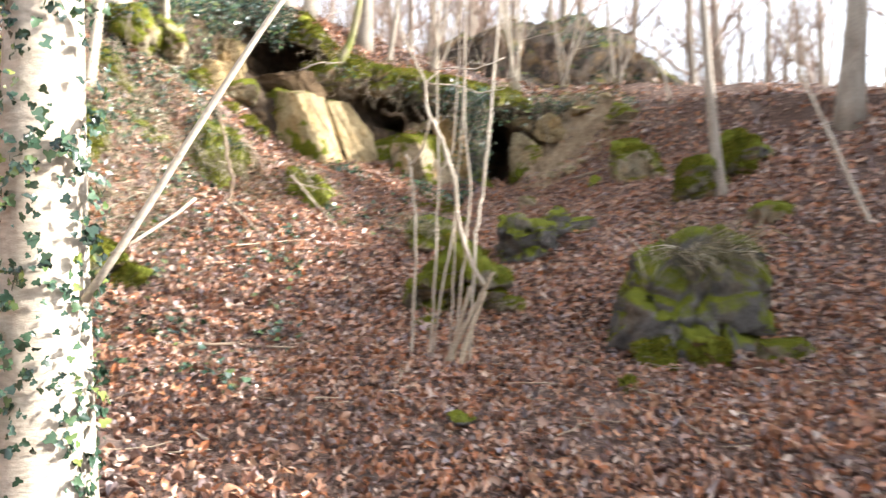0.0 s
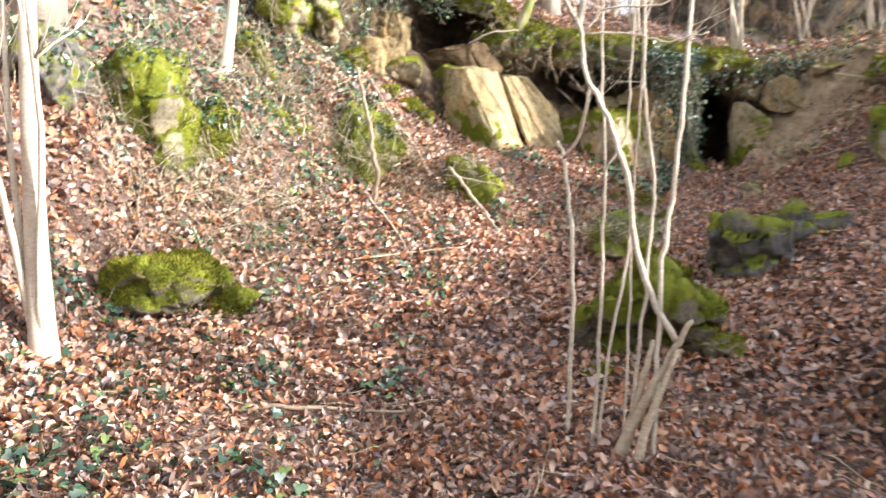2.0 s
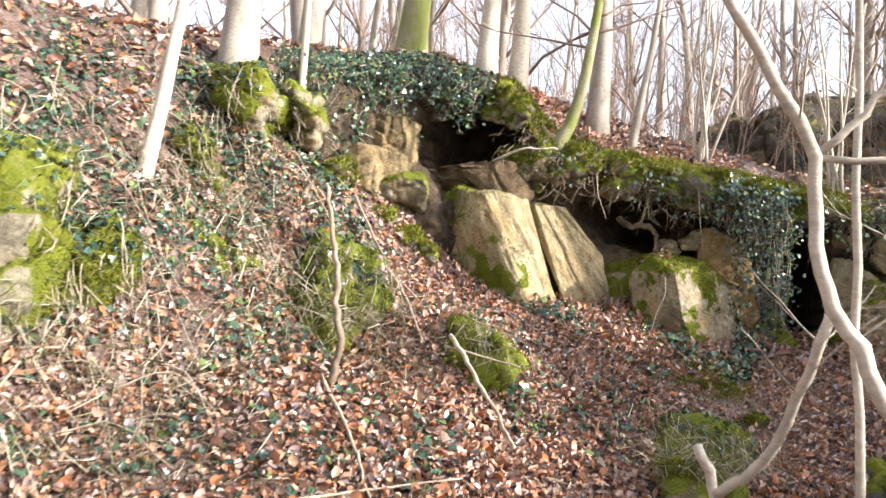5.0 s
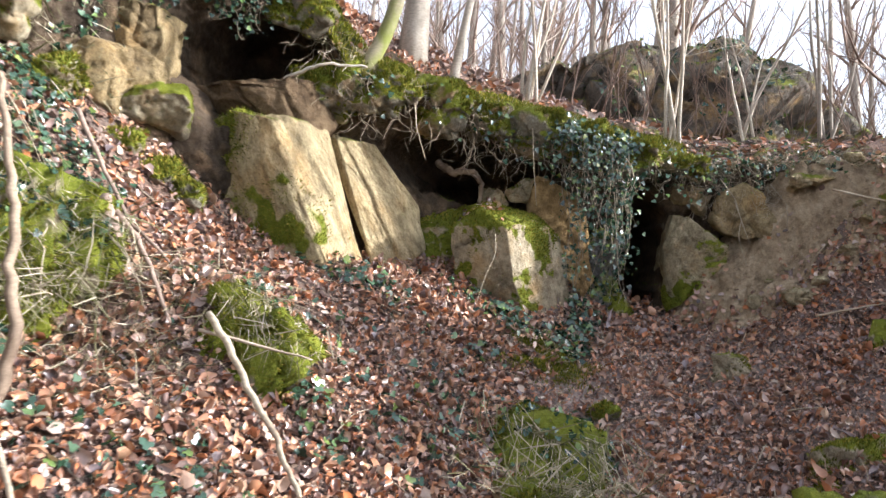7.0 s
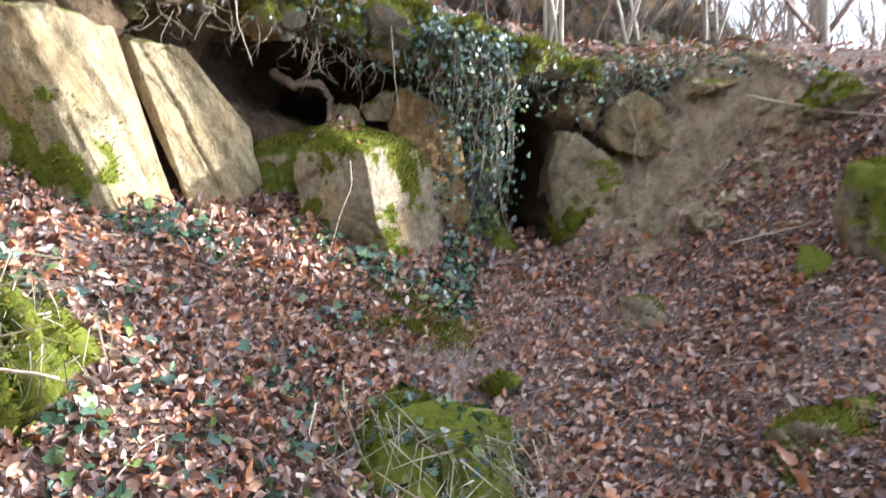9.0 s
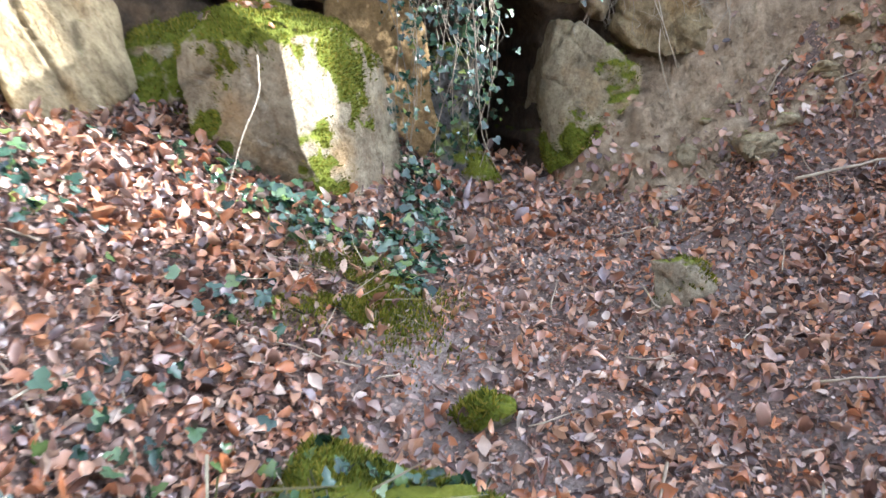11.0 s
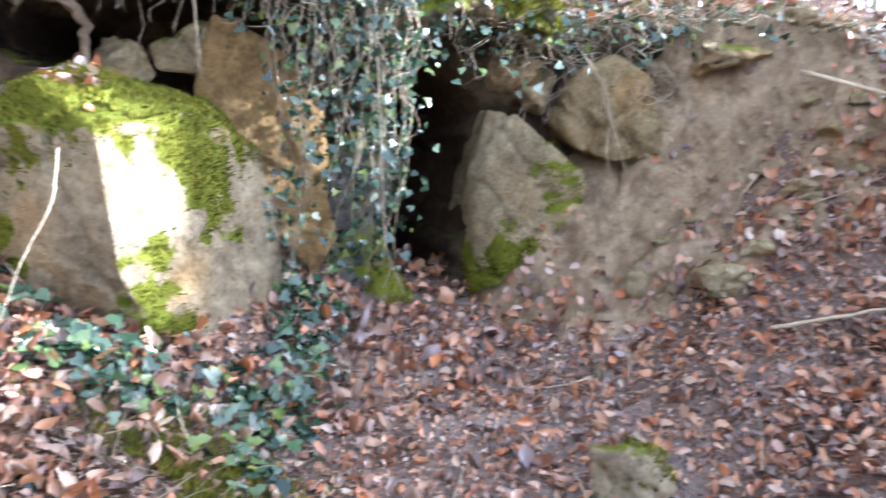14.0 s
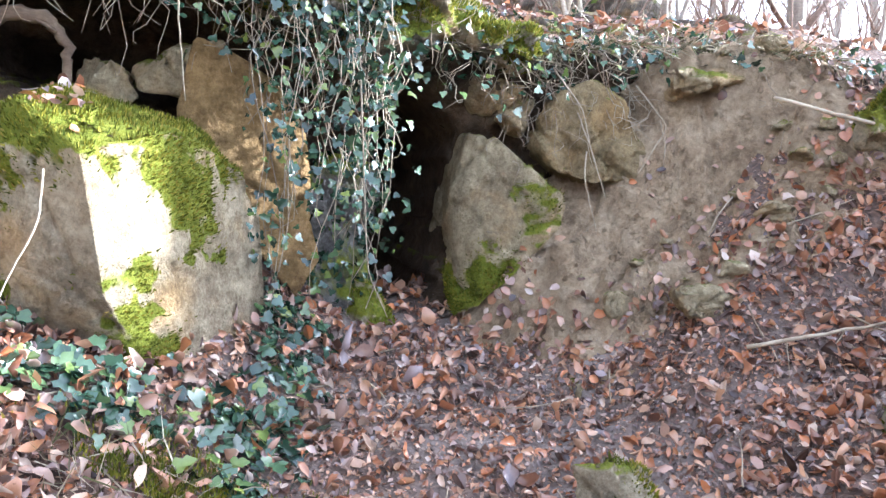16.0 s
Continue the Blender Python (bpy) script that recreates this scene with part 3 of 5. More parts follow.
for i, (x, y, z) in enumerate(bank_stones):
    r = 0.03 + 0.075 * ((i * 37) % 26 / 26) ** 2
    rock("stone", lump(x, y, z + 0.3 * r, 1.3 * r, r, 0.7 * r, 200 + i, 25 * i), M_ROCK, "small earthy stone stuck in the bare bank", "stone", "stones in the earth bank", 0.02, 0.01, 8.0, 1, 200 + i)


def on(x, y, up=0.0):
    return x, y, float(land(x, y)) + up


rock("boulder", [(0.6, 16.4, 1.7), (0.72, 16.2, 1.7), (0.95, 16.3, 1.75), (0.62, 16.3, 2.12), (0.78, 16.25, 2.08), (0.8, 16.6, 2.0)], M_MOSSY, "low mossy stone at the cave threshold", "rock", "", 0.03, 0.02, 6.0, 1, 33)
rock("cave_side_rock", [(0.45, 16.3, 1.7), (0.72, 16.35, 1.8), (0.82, 16.55, 2.3), (0.78, 16.5, 2.75), (0.5, 16.35, 2.8), (0.2, 16.3, 2.5), (0.15, 16.25, 1.75), (0.5, 17.0, 2.7), (0.6, 17.0, 1.8)], M_GREY, "grey rock behind the ivy curtain", "rock", "", 0.04, 0.04, 4.0, 2, 34)
rock("boulder", lump(*on(2.52, 14.26, 0.04), 0.15, 0.14, 0.23, 12, 0, 20), M_MOSSY, "small stone capped with bright green moss", "rock", "", 0.025, 0.015, 6.0, 2, 12)
rock("boulder", [(1.19, 14.45, 1.3), (1.2, 14.52, 1.62), (1.31, 14.42, 1.64), (1.43, 14.56, 1.66), (1.49, 14.4, 1.5), (1.62, 14.46, 1.36), (1.6, 14.6, 1.4), (1.39, 14.35, 1.3), (1.39, 14.66, 1.55)], M_BLOCK, "angular pale stone lying on the leaves", "rock", "", 0.025, 0.02, 6.0, 1, 13)
rock("boulder", lump(*on(2.28, 15.4, 0.1), 0.22, 0.14, 0.1, 35), M_ROCK, "flat mossy stone half sunk in the bank", "rock", "", 0.025, 0.02, 6.0, 2, 35)
rock("boulder", lump(*on(2.0, 15.72, 0.13), 0.11, 0.09, 0.1, 36), M_ROCK, "small pale stone on the earth bank", "rock", "", 0.025, 0.012, 8.0, 1, 36)
rock("boulder", lump(*on(0.05, 9.3, 0.22), 0.58, 0.5, 0.44, 14, 10, 22) + [(-0.08, 9.35, 1.08), (0.12, 9.3, 1.0)], M_GREEN, "large boulder covered in bright yellow-green moss", "rock", "", 0.04, 0.1, 3.0, 3, 14)
rock("boulder", lump(*on(0.62, 9.15, 0.06), 0.22, 0.2, 0.2, 37), M_MOSSY, "small mossy stone beside a larger boulder", "rock", "", 0.03, 0.03, 5.0, 2, 37)
rock("boulder", lump(*on(1.05, 11.2, 0.22), 0.48, 0.42, 0.42, 15, 30, 18), M_GREY, "grey boulder with green moss on its top", "rock", "", 0.04, 0.09, 3.0, 1, 15)
rock("boulder", lump(*on(1.5, 11.5, 0.3), 0.22, 0.2, 0.3, 38), M_GREY, "mossy grey stone leaning on a boulder", "rock", "", 0.04, 0.03, 4.0, 2, 38)
rock("boulder", lump(*on(-0.35, 11.9, 0.1), 0.4, 0.3, 0.25, 39), M_MOSSY, "low mossy rock under dry grass", "rock", "", 0.05, 0.03, 4.0, 2, 39)
rock("boulder", [(1.35, 7.75, 0.0), (1.6, 7.45, 0.1), (1.75, 7.5, 0.75), (1.7, 7.9, 0.9), (2.25, 7.75, 1.16), (2.72, 8.0, 1.14), (3.0, 7.9, 0.85), (3.0, 7.6, 0.3), (2.5, 7.35, 0.15), (1.9, 7.3, 0.0), (2.9, 8.6, 0.1), (2.4, 8.8, 0.9), (1.6, 8.6, 0.2), (3.1, 7.8, 0.0), (2.1, 7.42, 0.55)],
     M_GREY, "large grey boulder with mossy foot and dry stems on top", "rock", "", 0.045, 0.1, 2.2, 4, 16)
rock("boulder", lump(*on(1.75, 7.2, 0.1), 0.22, 0.16, 0.2, 40), M_GREEN, "moss-covered stone at the foot of a boulder", "rock", "", 0.03, 0.03, 5.0, 2, 40)
rock("boulder", lump(*on(2.2, 7.15, 0.12), 0.2, 0.16, 0.24, 41), M_GREEN, "moss-covered stone at the foot of a boulder", "rock", "", 0.03, 0.03, 5.0, 2, 41)
rock("boulder", lump(*on(2.85, 7.2, 0.08), 0.35, 0.16, 0.18, 42), M_MOSSY, "low mossy stone at the foot of a boulder", "rock", "", 0.03, 0.03, 5.0, 2, 42)
rock("boulder", lump(*on(1.3, 6.3, 0.04), 0.1, 0.09, 0.11, 43), M_GREEN, "small round cushion of bright moss on a stone", "rock", "", 0.02, 0.01, 6.0, 2, 43)
rock("boulder", lump(*on(0.03, 5.4, 0.03), 0.1, 0.12, 0.07, 44), M_GREY, "small grey stone among the leaves", "rock", "", 0.02, 0.012, 7.0, 1, 44)
rock("boulder", lump(*on(-0.3, 8.6, 0.03), 0.14, 0.1, 0.1, 45), M_GREEN, "low mossy stone by the sapling stems", "rock", "", 0.02, 0.012, 7.0, 2, 45)
rock("boulder", lump(3.28, 14.2, 2.1, 0.62, 0.45, 0.55, 17, 0, 20), M_MOSSY, "mossy sandstone boulder on the bank", "rock", "", 0.05, 0.05, 3.0, 2, 17)
rock("boulder", lump(*on(3.6, 12.0, 0.25), 0.36, 0.35, 0.4, 18, 0, 20), M_GREEN, "moss-covered boulder beside a tree foot", "rock", "", 0.05, 0.05, 3.0, 2, 18)
rock("boulder", lump(*on(4.35, 12.4, 0.35), 0.36, 0.35, 0.38, 19, 0, 20), M_GREEN, "moss-covered boulder behind a tree foot", "rock", "", 0.05, 0.05, 3.0, 2, 19)
rock("boulder", lump(*on(4.05, 10.4, 0.08), 0.3, 0.25, 0.24, 46), M_MOSSY, "low mossy stone on the leafy slope", "rock", "", 0.04, 0.03, 4.0, 2, 46)
rock("boulder", lump(*on(5.0, 12.9, 0.1), 0.2, 0.16, 0.16, 47), M_GREY, "small grey stone on the leafy slope", "rock", "", 0.04, 0.02, 5.0, 1, 47)
rock("boulder", lump(3.12, 15.0, 3.12, 0.36, 0.3, 0.2, 48), M_MOSSY, "mossy rock at the bank edge with ivy on top", "rock", "", 0.04, 0.04, 4.0, 2, 48)
rock("boulder", [(1.2, 12.7, 0.8), (1.28, 12.32, 0.85), (1.3, 12.6, 1.17), (1.6, 12.6, 1.3), (2.0, 12.8, 1.35), (2.1, 12.5, 1.02), (1.9, 12.25, 0.85), (1.7, 13.1, 1.26), (2.2, 13.0, 0.95), (1.4, 13.05, 0.9)], M_BLOCK, "pale boulder with bright moss along its edge", "rock", "", 0.04, 0.03, 4.0, 2, 49)
rock("boulder", lump(*on(1.85, 11.95, 0.02), 0.4, 0.24, 0.22, 50), M_GREY, "grey boulder beside a mossy one", "rock", "", 0.04, 0.03, 4.0, 1, 50)
rock("boulder", [(-0.85, 12.6, 0.8), (-0.6, 12.35, 0.8), (0.05, 12.45, 0.75), (0.2, 12.9, 0.8), (-0.6, 12.75, 1.26), (-0.2, 12.8, 1.3), (0.05, 13.2, 1.2), (-0.5, 13.4, 1.3), (-0.8, 13.1, 1.0)], M_MOSSY, "low mossy rock overgrown with dry grass and ivy", "rock", "", 0.035, 0.04, 4.0, 2, 51)
rock("boulder", lump(*on(0.2, 13.75, 0.03), 0.16, 0.12, 0.1, 52), M_GREEN, "small mossy stone among leaves", "rock", "", 0.025, 0.015, 6.0, 2, 52)
rock("boulder", [(-2.5, 12.15, 1.3), (-1.85, 12.15, 1.1), (-1.78, 12.5, 1.1), (-2.45, 12.35, 2.0), (-2.1, 12.35, 1.9), (-1.9, 12.6, 1.65), (-2.5, 12.9, 2.1), (-2.0, 13.0, 1.75)], M_MOSSY, "mossy rock with dry grass hanging over it", "rock", "", 0.035, 0.08, 3.5, 2, 54)
rock("boulder", [(-3.6, 11.7, 1.55), (-3.2, 11.95, 1.5), (-3.1, 12.4, 1.6), (-3.55, 11.95, 2.6), (-3.3, 12.0, 2.55), (-3.15, 12.4, 2.3), (-3.9, 12.4, 2.9), (-3.4, 12.9, 2.6), (-4.0, 11.8, 2.0)], M_MOSSY, "yellow mossy rock face on the leafy slope", "rock", "", 0.04, 0.09, 3.0, 2, 55)
rock("boulder", [(-5.45, 9.5, 1.8), (-5.0, 9.55, 1.85), (-4.68, 9.75, 1.85), (-4.7, 10.1, 1.9), (-5.42, 9.7, 3.05), (-5.05, 9.65, 3.2), (-4.85, 9.8, 3.1), (-4.72, 10.1, 2.9), (-5.7, 10.3, 3.4), (-5.0, 10.6, 3.3), (-5.7, 9.6, 2.4)], M_MOSSY, "tall mossy rock standing out of the slope", "rock", "", 0.05, 0.07, 3.0, 2, 56)
rock("boulder", lump(-4.7, 10.4, 2.35, 0.33, 0.32, 0.5, 57), M_MOSSY, "mossy rock with a bare pale face", "rock", "", 0.045, 0.05, 3.0, 2, 57)
rock("boulder", lump(-4.5, 11.55, 2.7, 0.5, 0.42, 0.55, 58), M_MOSSY, "mossy rock half buried in the slope", "rock", "", 0.05, 0.06, 3.0, 2, 58)
rock("boulder", lump(-5.1, 12.2, 3.45, 0.4, 0.4, 0.42, 59), M_MOSSY, "mossy rock under hanging ivy", "rock", "", 0.05, 0.06, 3.0, 2, 59)
rock("boulder", lump(-5.85, 9.3, 2.8, 0.5, 0.5, 0.65, 60), M_GREY, "grey rock face high on the slope", "rock", "", 0.06, 0.07, 3.0, 2, 60)
rock("boulder", lump(*on(-4.0, 8.45, 0.16), 0.54, 0.42, 0.3, 61, 0, 40), M_GREEN, "rounded stone under a cushion of yellow-green moss", "rock", "", 0.035, 0.045, 3.0, 4, 61)
rock("boulder", lump(*on(-3.42, 8.6, 0.04), 0.3, 0.2, 0.19, 62), M_GREEN, "small moss cushion beside a larger one", "rock", "", 0.03, 0.02, 5.0, 3, 62)
rock("boulder", lump(-3.3, 13.95, 2.72, 0.2, 0.2, 0.18, 63, 0, 18), M_GREEN, "mossy stone at the foot of the slab", "rock", "", 0.03, 0.03, 5.0, 2, 63)
rock("boulder", lump(-3.78, 13.75, 3.12, 0.24, 0.24, 0.16, 64, 0, 18), M_GREEN, "mossy stone below the upright block", "rock", "", 0.03, 0.03, 5.0, 2, 64)
rock("boulder", lump(-3.5, 13.85, 2.93, 0.24, 0.22, 0.18, 65, 0, 18), M_GREEN, "mossy stone on the earth ledge", "rock", "", 0.03, 0.03, 5.0, 2, 65)
rock("boulder", lump(-0.75, 16.35, 3.05, 0.22, 0.2, 0.16, 66), M_ROCK, "pale stone jammed under the overhang", "rock", "", 0.03, 0.02, 5.0, 1, 66)
rock("boulder", lump(-0.3, 16.3, 3.2, 0.28, 0.2, 0.22, 67), M_ROCK, "angular pale stone under the overhang", "rock", "", 0.03, 0.02, 5.0, 1, 67)
rock("outcrop", [(-2.2, 21.6, 4.9), (0.1, 21.4, 5.6), (0.8, 21.3, 6.45), (1.6, 21.4, 6.55), (2.6, 21.6, 6.5), (3.3, 21.9, 6.25), (3.9, 21.3, 5.35), (5.2, 21.5, 4.75), (7.0, 21.6, 4.2), (-2.4, 20.7, 3.8), (1.0, 20.0, 3.8), (3.2, 20.0, 3.8), (5.0, 20.3, 3.8), (7.2, 21.0, 3.7), (0.8, 20.5, 5.3), (2.6, 20.5, 5.3), (-1, 24, 4), (6, 24, 4)], M_OUTCROP, "tall rock outcrop behind the quarry edge, ivy and moss on top", "rock", "", 0.075, 0.3, 1.3, 0, 20)
rock("earth_slab", [(-0.15, 16.05, 2.5), (0.3, 16.1, 2.0), (0.42, 16.15, 2.2), (0.25, 16.15, 3.1), (-0.25, 16.05, 3.3), (-0.35, 16.1, 2.9), (0.3, 16.6, 2.2), (-0.3, 16.6, 3.2)], M_OCHRE, "slanting wedge of ochre earth behind the block", "earth", "", 0.035, 0.02, 4.0, 1, 80)
rock("mossy_ledge", [(-1.75, 15.5, 2.0), (-1.0, 15.4, 1.9), (-1.4, 15.75, 2.72), (-0.9, 15.8, 2.85), (-1.5, 16.2, 2.9), (-0.8, 16.3, 3.0), (-1.8, 16.0, 2.5)], M_MOSSY, "mossy earth ledge between slab and block", "ledge", "", 0.04, 0.04, 3.0, 2, 81)
rock("mossy_bulge", lump(-2.3, 15.2, 3.98, 0.42, 0.4, 0.34, 82, 0, 30), M_GREEN, "mossy bulge of rock under the curved tree", "rock", "", 0.045, 0.05, 3.0, 2, 82)
rock("boulder", lump(-3.1, 15.4, 3.68, 0.78, 0.9, 0.38, 83, 0, 60), M_EARTH, "brown earth slumped in the hollow over the slab", "earth", "", 0.035, 0.06, 4.0, 2, 83)

for i, (x, w, hgt) in enumerate(((-1.85, 0.34, 0.2), (-1.3, 0.3, 0.22), (-0.85, 0.36, 0.17), (-0.3, 0.3, 0.2), (0.25, 0.34, 0.16), (0.8, 0.3, 0.17), (1.3, 0.36, 0.13), (-2.6, 0.3, 0.2))):
    rock("mossy_hummock", lump(x, float(np.interp(x, RIM_X, RIM_Y)) + 0.06, float(np.interp(x, RIM_X, RIM_Z)) + 0.0, w * 1.15, 0.28, hgt * 1.35, 130 + i, 0, 24), M_GREEN, "shaggy mossy hummock hanging on the quarry edge", "moss", "hummocks of the quarry edge", 0.04, 0.05, 4.0, 2, 130 + i)


def block_moss(c):
    n = 0.2 * fbm(*(c.T * 8), octaves=5, seed=35)
    spots = [ss(2.62, 2.84, c[:, 2] + n)]
    for p, a in (((-0.4, 15.06, 1.98), 0.22), ((-0.3, 15.33, 2.62), 0.17), ((-0.17, 15.52, 2.48), 0.13), ((-0.85, 15.1, 2.6), 0.12), ((-1.05, 15.25, 2.1), 0.16)):
        spots.append(ss(a * 1.35, a * 0.1, np.linalg.norm(c - p, axis=1) + n))
    return np.maximum.reduce(spots)


def slab_moss(c):
    edge = c[:, 0] - 0.38 * (3.5 - c[:, 2]) + 0.25 * fbm(*(c.T * 4), octaves=4, seed=76)
    foot = ss(2.85, 2.35, c[:, 2] + 0.5 * fbm(*(c.T * 3.5), octaves=5, seed=77)) * (1 - ss(-2.6, -2.2, c[:, 0] + 0.3 * fbm(*(c.T * 4), octaves=3, seed=74)))
    return np.maximum(foot, 0.62 * ss(-2.9, -3.3, edge)) * (c[:, 1] < 14.9)


def foot_moss(c):
    return ss(2.3, 1.95, c[:, 2] + 0.25 * fbm(*(c.T * 6), octaves=3, seed=78)) + 0.55 * np.maximum(ss(0.2, 0.0, np.linalg.norm(c - (1.6, 16.2, 2.68), axis=1) + 0.3 * fbm(*(c.T * 9), octaves=4, seed=79)), ss(0.16, 0.0, np.linalg.norm(c - (1.78, 16.17, 2.52), axis=1) + 0.3 * fbm(*(c.T * 9), octaves=4, seed=79)))


def slope_moss(c):
    return ss(-0.15, 0.25, fbm(c[:, 0] * 3, c[:, 1] * 3, c[:, 2] * 1.2, octaves=4, seed=75)) * 0.9


slope_rocks = [o for o in scene.objects if o.name.split(".")[0] == "boulder" and o.data.materials[0] == M_MOSSY and np.mean([v.co.x for v in o.data.vertices]) < -1.7 and 9.0 < np.mean([v.co.y for v in o.data.vertices]) < 13.2]
for o in slope_rocks:
    pelt(o, slope_moss)
for key, where in (("mossy_block", block_moss), ("slanting_slab", slab_moss), ("cave_side_rock", foot_moss)):
    pelt(bpy.data.objects[key], where)


# ---- leaves, ivy, moss and grass ----
def scatter(name, pos, nor, size, template, faces, rng, flop=0.35, curl=0.25, spin=None, ragged=0.0):
    """One mesh of many small flat pieces laid on the given places and normals."""
    n, k = len(pos), len(template)
    nor = nor + rng.normal(size=(n, 3)) * flop
    nor /= np.linalg.norm(nor, axis=1, keepdims=True) + 1e-9
    a = rng.normal(size=(n, 3)) if spin is None else spin + rng.normal(size=(n, 3)) * 0.3
    a -= (a * nor).sum(1, keepdims=True) * nor
    a /= np.linalg.norm(a, axis=1, keepdims=True) + 1e-9
    b = np.cross(nor, a)
    t = np.broadcast_to(template, (n, k, 3)).copy()
    t[:, :, 1] *= rng.uniform(0.75, 1.35, (n, 1))
    t[:, :, :2] += rng.normal(size=(n, k, 2)) * ragged
    t[:, :, 2] *= rng.normal(0.6, 0.6, (n, 1)) * curl / 0.25
    t[:, :, 2] += rng.normal(size=(n, 1)) * curl * (t[:, :, 0] - 0.3) ** 2
    t *= np.asarray(size)[:, None, None]
    v = pos[:, None] + t[:, :, :1] * a[:, None] + t[:, :, 1:2] * b[:, None] + t[:, :, 2:] * nor[:, None]
    f = (np.asarray(faces)[None] + (np.arange(n) * k)[:, None, None]).reshape(-1, 3)
    me = bpy.data.meshes.new(name)
    me.vertices.add(n * k)
    me.vertices.foreach_set("co", v.reshape(-1).astype(np.float32))
    me.loops.add(len(f) * 3)
    me.loops.foreach_set("vertex_index", f.reshape(-1).astype(np.int32))
    me.polygons.add(len(f))
    me.polygons.foreach_set("loop_start", np.arange(0, len(f) * 3, 3, dtype=np.int32))
    me.update(calc_edges=True)
    me.validate()
    return me


BEECH = np.array([(0, 0, 0), (0.5, 0, 0.0), (1.0, 0, 0.02), (0.28, 0.3, 0.12), (0.7, 0.27, 0.12), (0.28, -0.3, 0.12), (0.7, -0.27, 0.12)], float)
BEECH_F = [(0, 1, 3), (1, 4, 3), (1, 2, 4), (0, 5, 1), (1, 5, 6), (1, 6, 2)]
IVYL = np.array([(0.0, 0, 0), (-0.12, 0.3, 0.05), (0.12, 0.52, 0.08), (0.38, 0.25, 0.05), (0.62, 0.34, 0.06), (1.0, 0, -0.06), (0.62, -0.34, 0.06), (0.38, -0.25, 0.05), (0.12, -0.52, 0.08), (-0.12, -0.3, 0.05)], float)
IVYL_F = [(0, 2, 1), (0, 3, 2), (0, 4, 3), (0, 5, 4), (0, 6, 5), (0, 7, 6), (0, 8, 7), (0, 9, 8)]
BLADE = np.array([(0, 0.06, 0), (0, -0.06, 0), (0.6, 0.035, 0.0), (0.6, -0.035, 0.0), (1.0, 0, 0)], float)
BLADE_F = [(0, 1, 2), (1, 3, 2), (2, 3, 4)]


fine = [(t, w, 0.4 * w) for t, w in ((0.2, 0.16), (0.45, 0.26), (0.7, 0.22), (0.9, 0.09))]
BEECH_FINE = np.array([(0, 0, 0)] + [(t, q * w, abs(q) * z) for t, w, z in fine for q in (1, 0, -1)] + [(1, 0, 0.02)], float)
BEECH_FINE_F = [(0, 2, 1), (0, 3, 2), (10, 11, 13), (11, 12, 13)] + [f for i in (1, 4, 7) for j in (0, 1) for f in ((i + j, i + j + 1, i + j + 4), (i + j, i + j + 4, i + j + 3))]


def slope_normals(x, y, e=0.05):
    n = np.stack([-(land(x + e, y) - land(x - e, y)) / (2 * e), -(land(x, y + e) - land(x, y - e)) / (2 * e), np.ones_like(x)], 1)
    return n / np.linalg.norm(n, axis=1, keepdims=True)


def sample_mesh(ob, n, rng, least_up=-1.0, most_up=1.0, mask=None):
    """Places and normals spread over a thing's faces."""
    me = ob.data
    k = len(me.polygons)
    ar, c, no = np.empty(k), np.empty(k * 3), np.empty(k * 3)
    me.polygons.foreach_get("area", ar)
    me.polygons.foreach_get("center", c)
    me.polygons.foreach_get("normal", no)
    c, no = c.reshape(-1, 3), no.reshape(-1, 3)
    w = ar * (no[:, 2] >= least_up) * (no[:, 2] <= most_up)
    if mask is not None:
        w = w * mask(c)
    if w.sum() <= 0:
        return np.zeros((0, 3)), np.zeros((0, 3))
    i = rng.choice(k, n, p=w / w.sum())
    j = rng.normal(size=(n, 3)) * np.sqrt(ar[i])[:, None] * 0.35
    j -= (j * no[i]).sum(1, keepdims=True) * no[i]
    return c[i] + j, no[i]


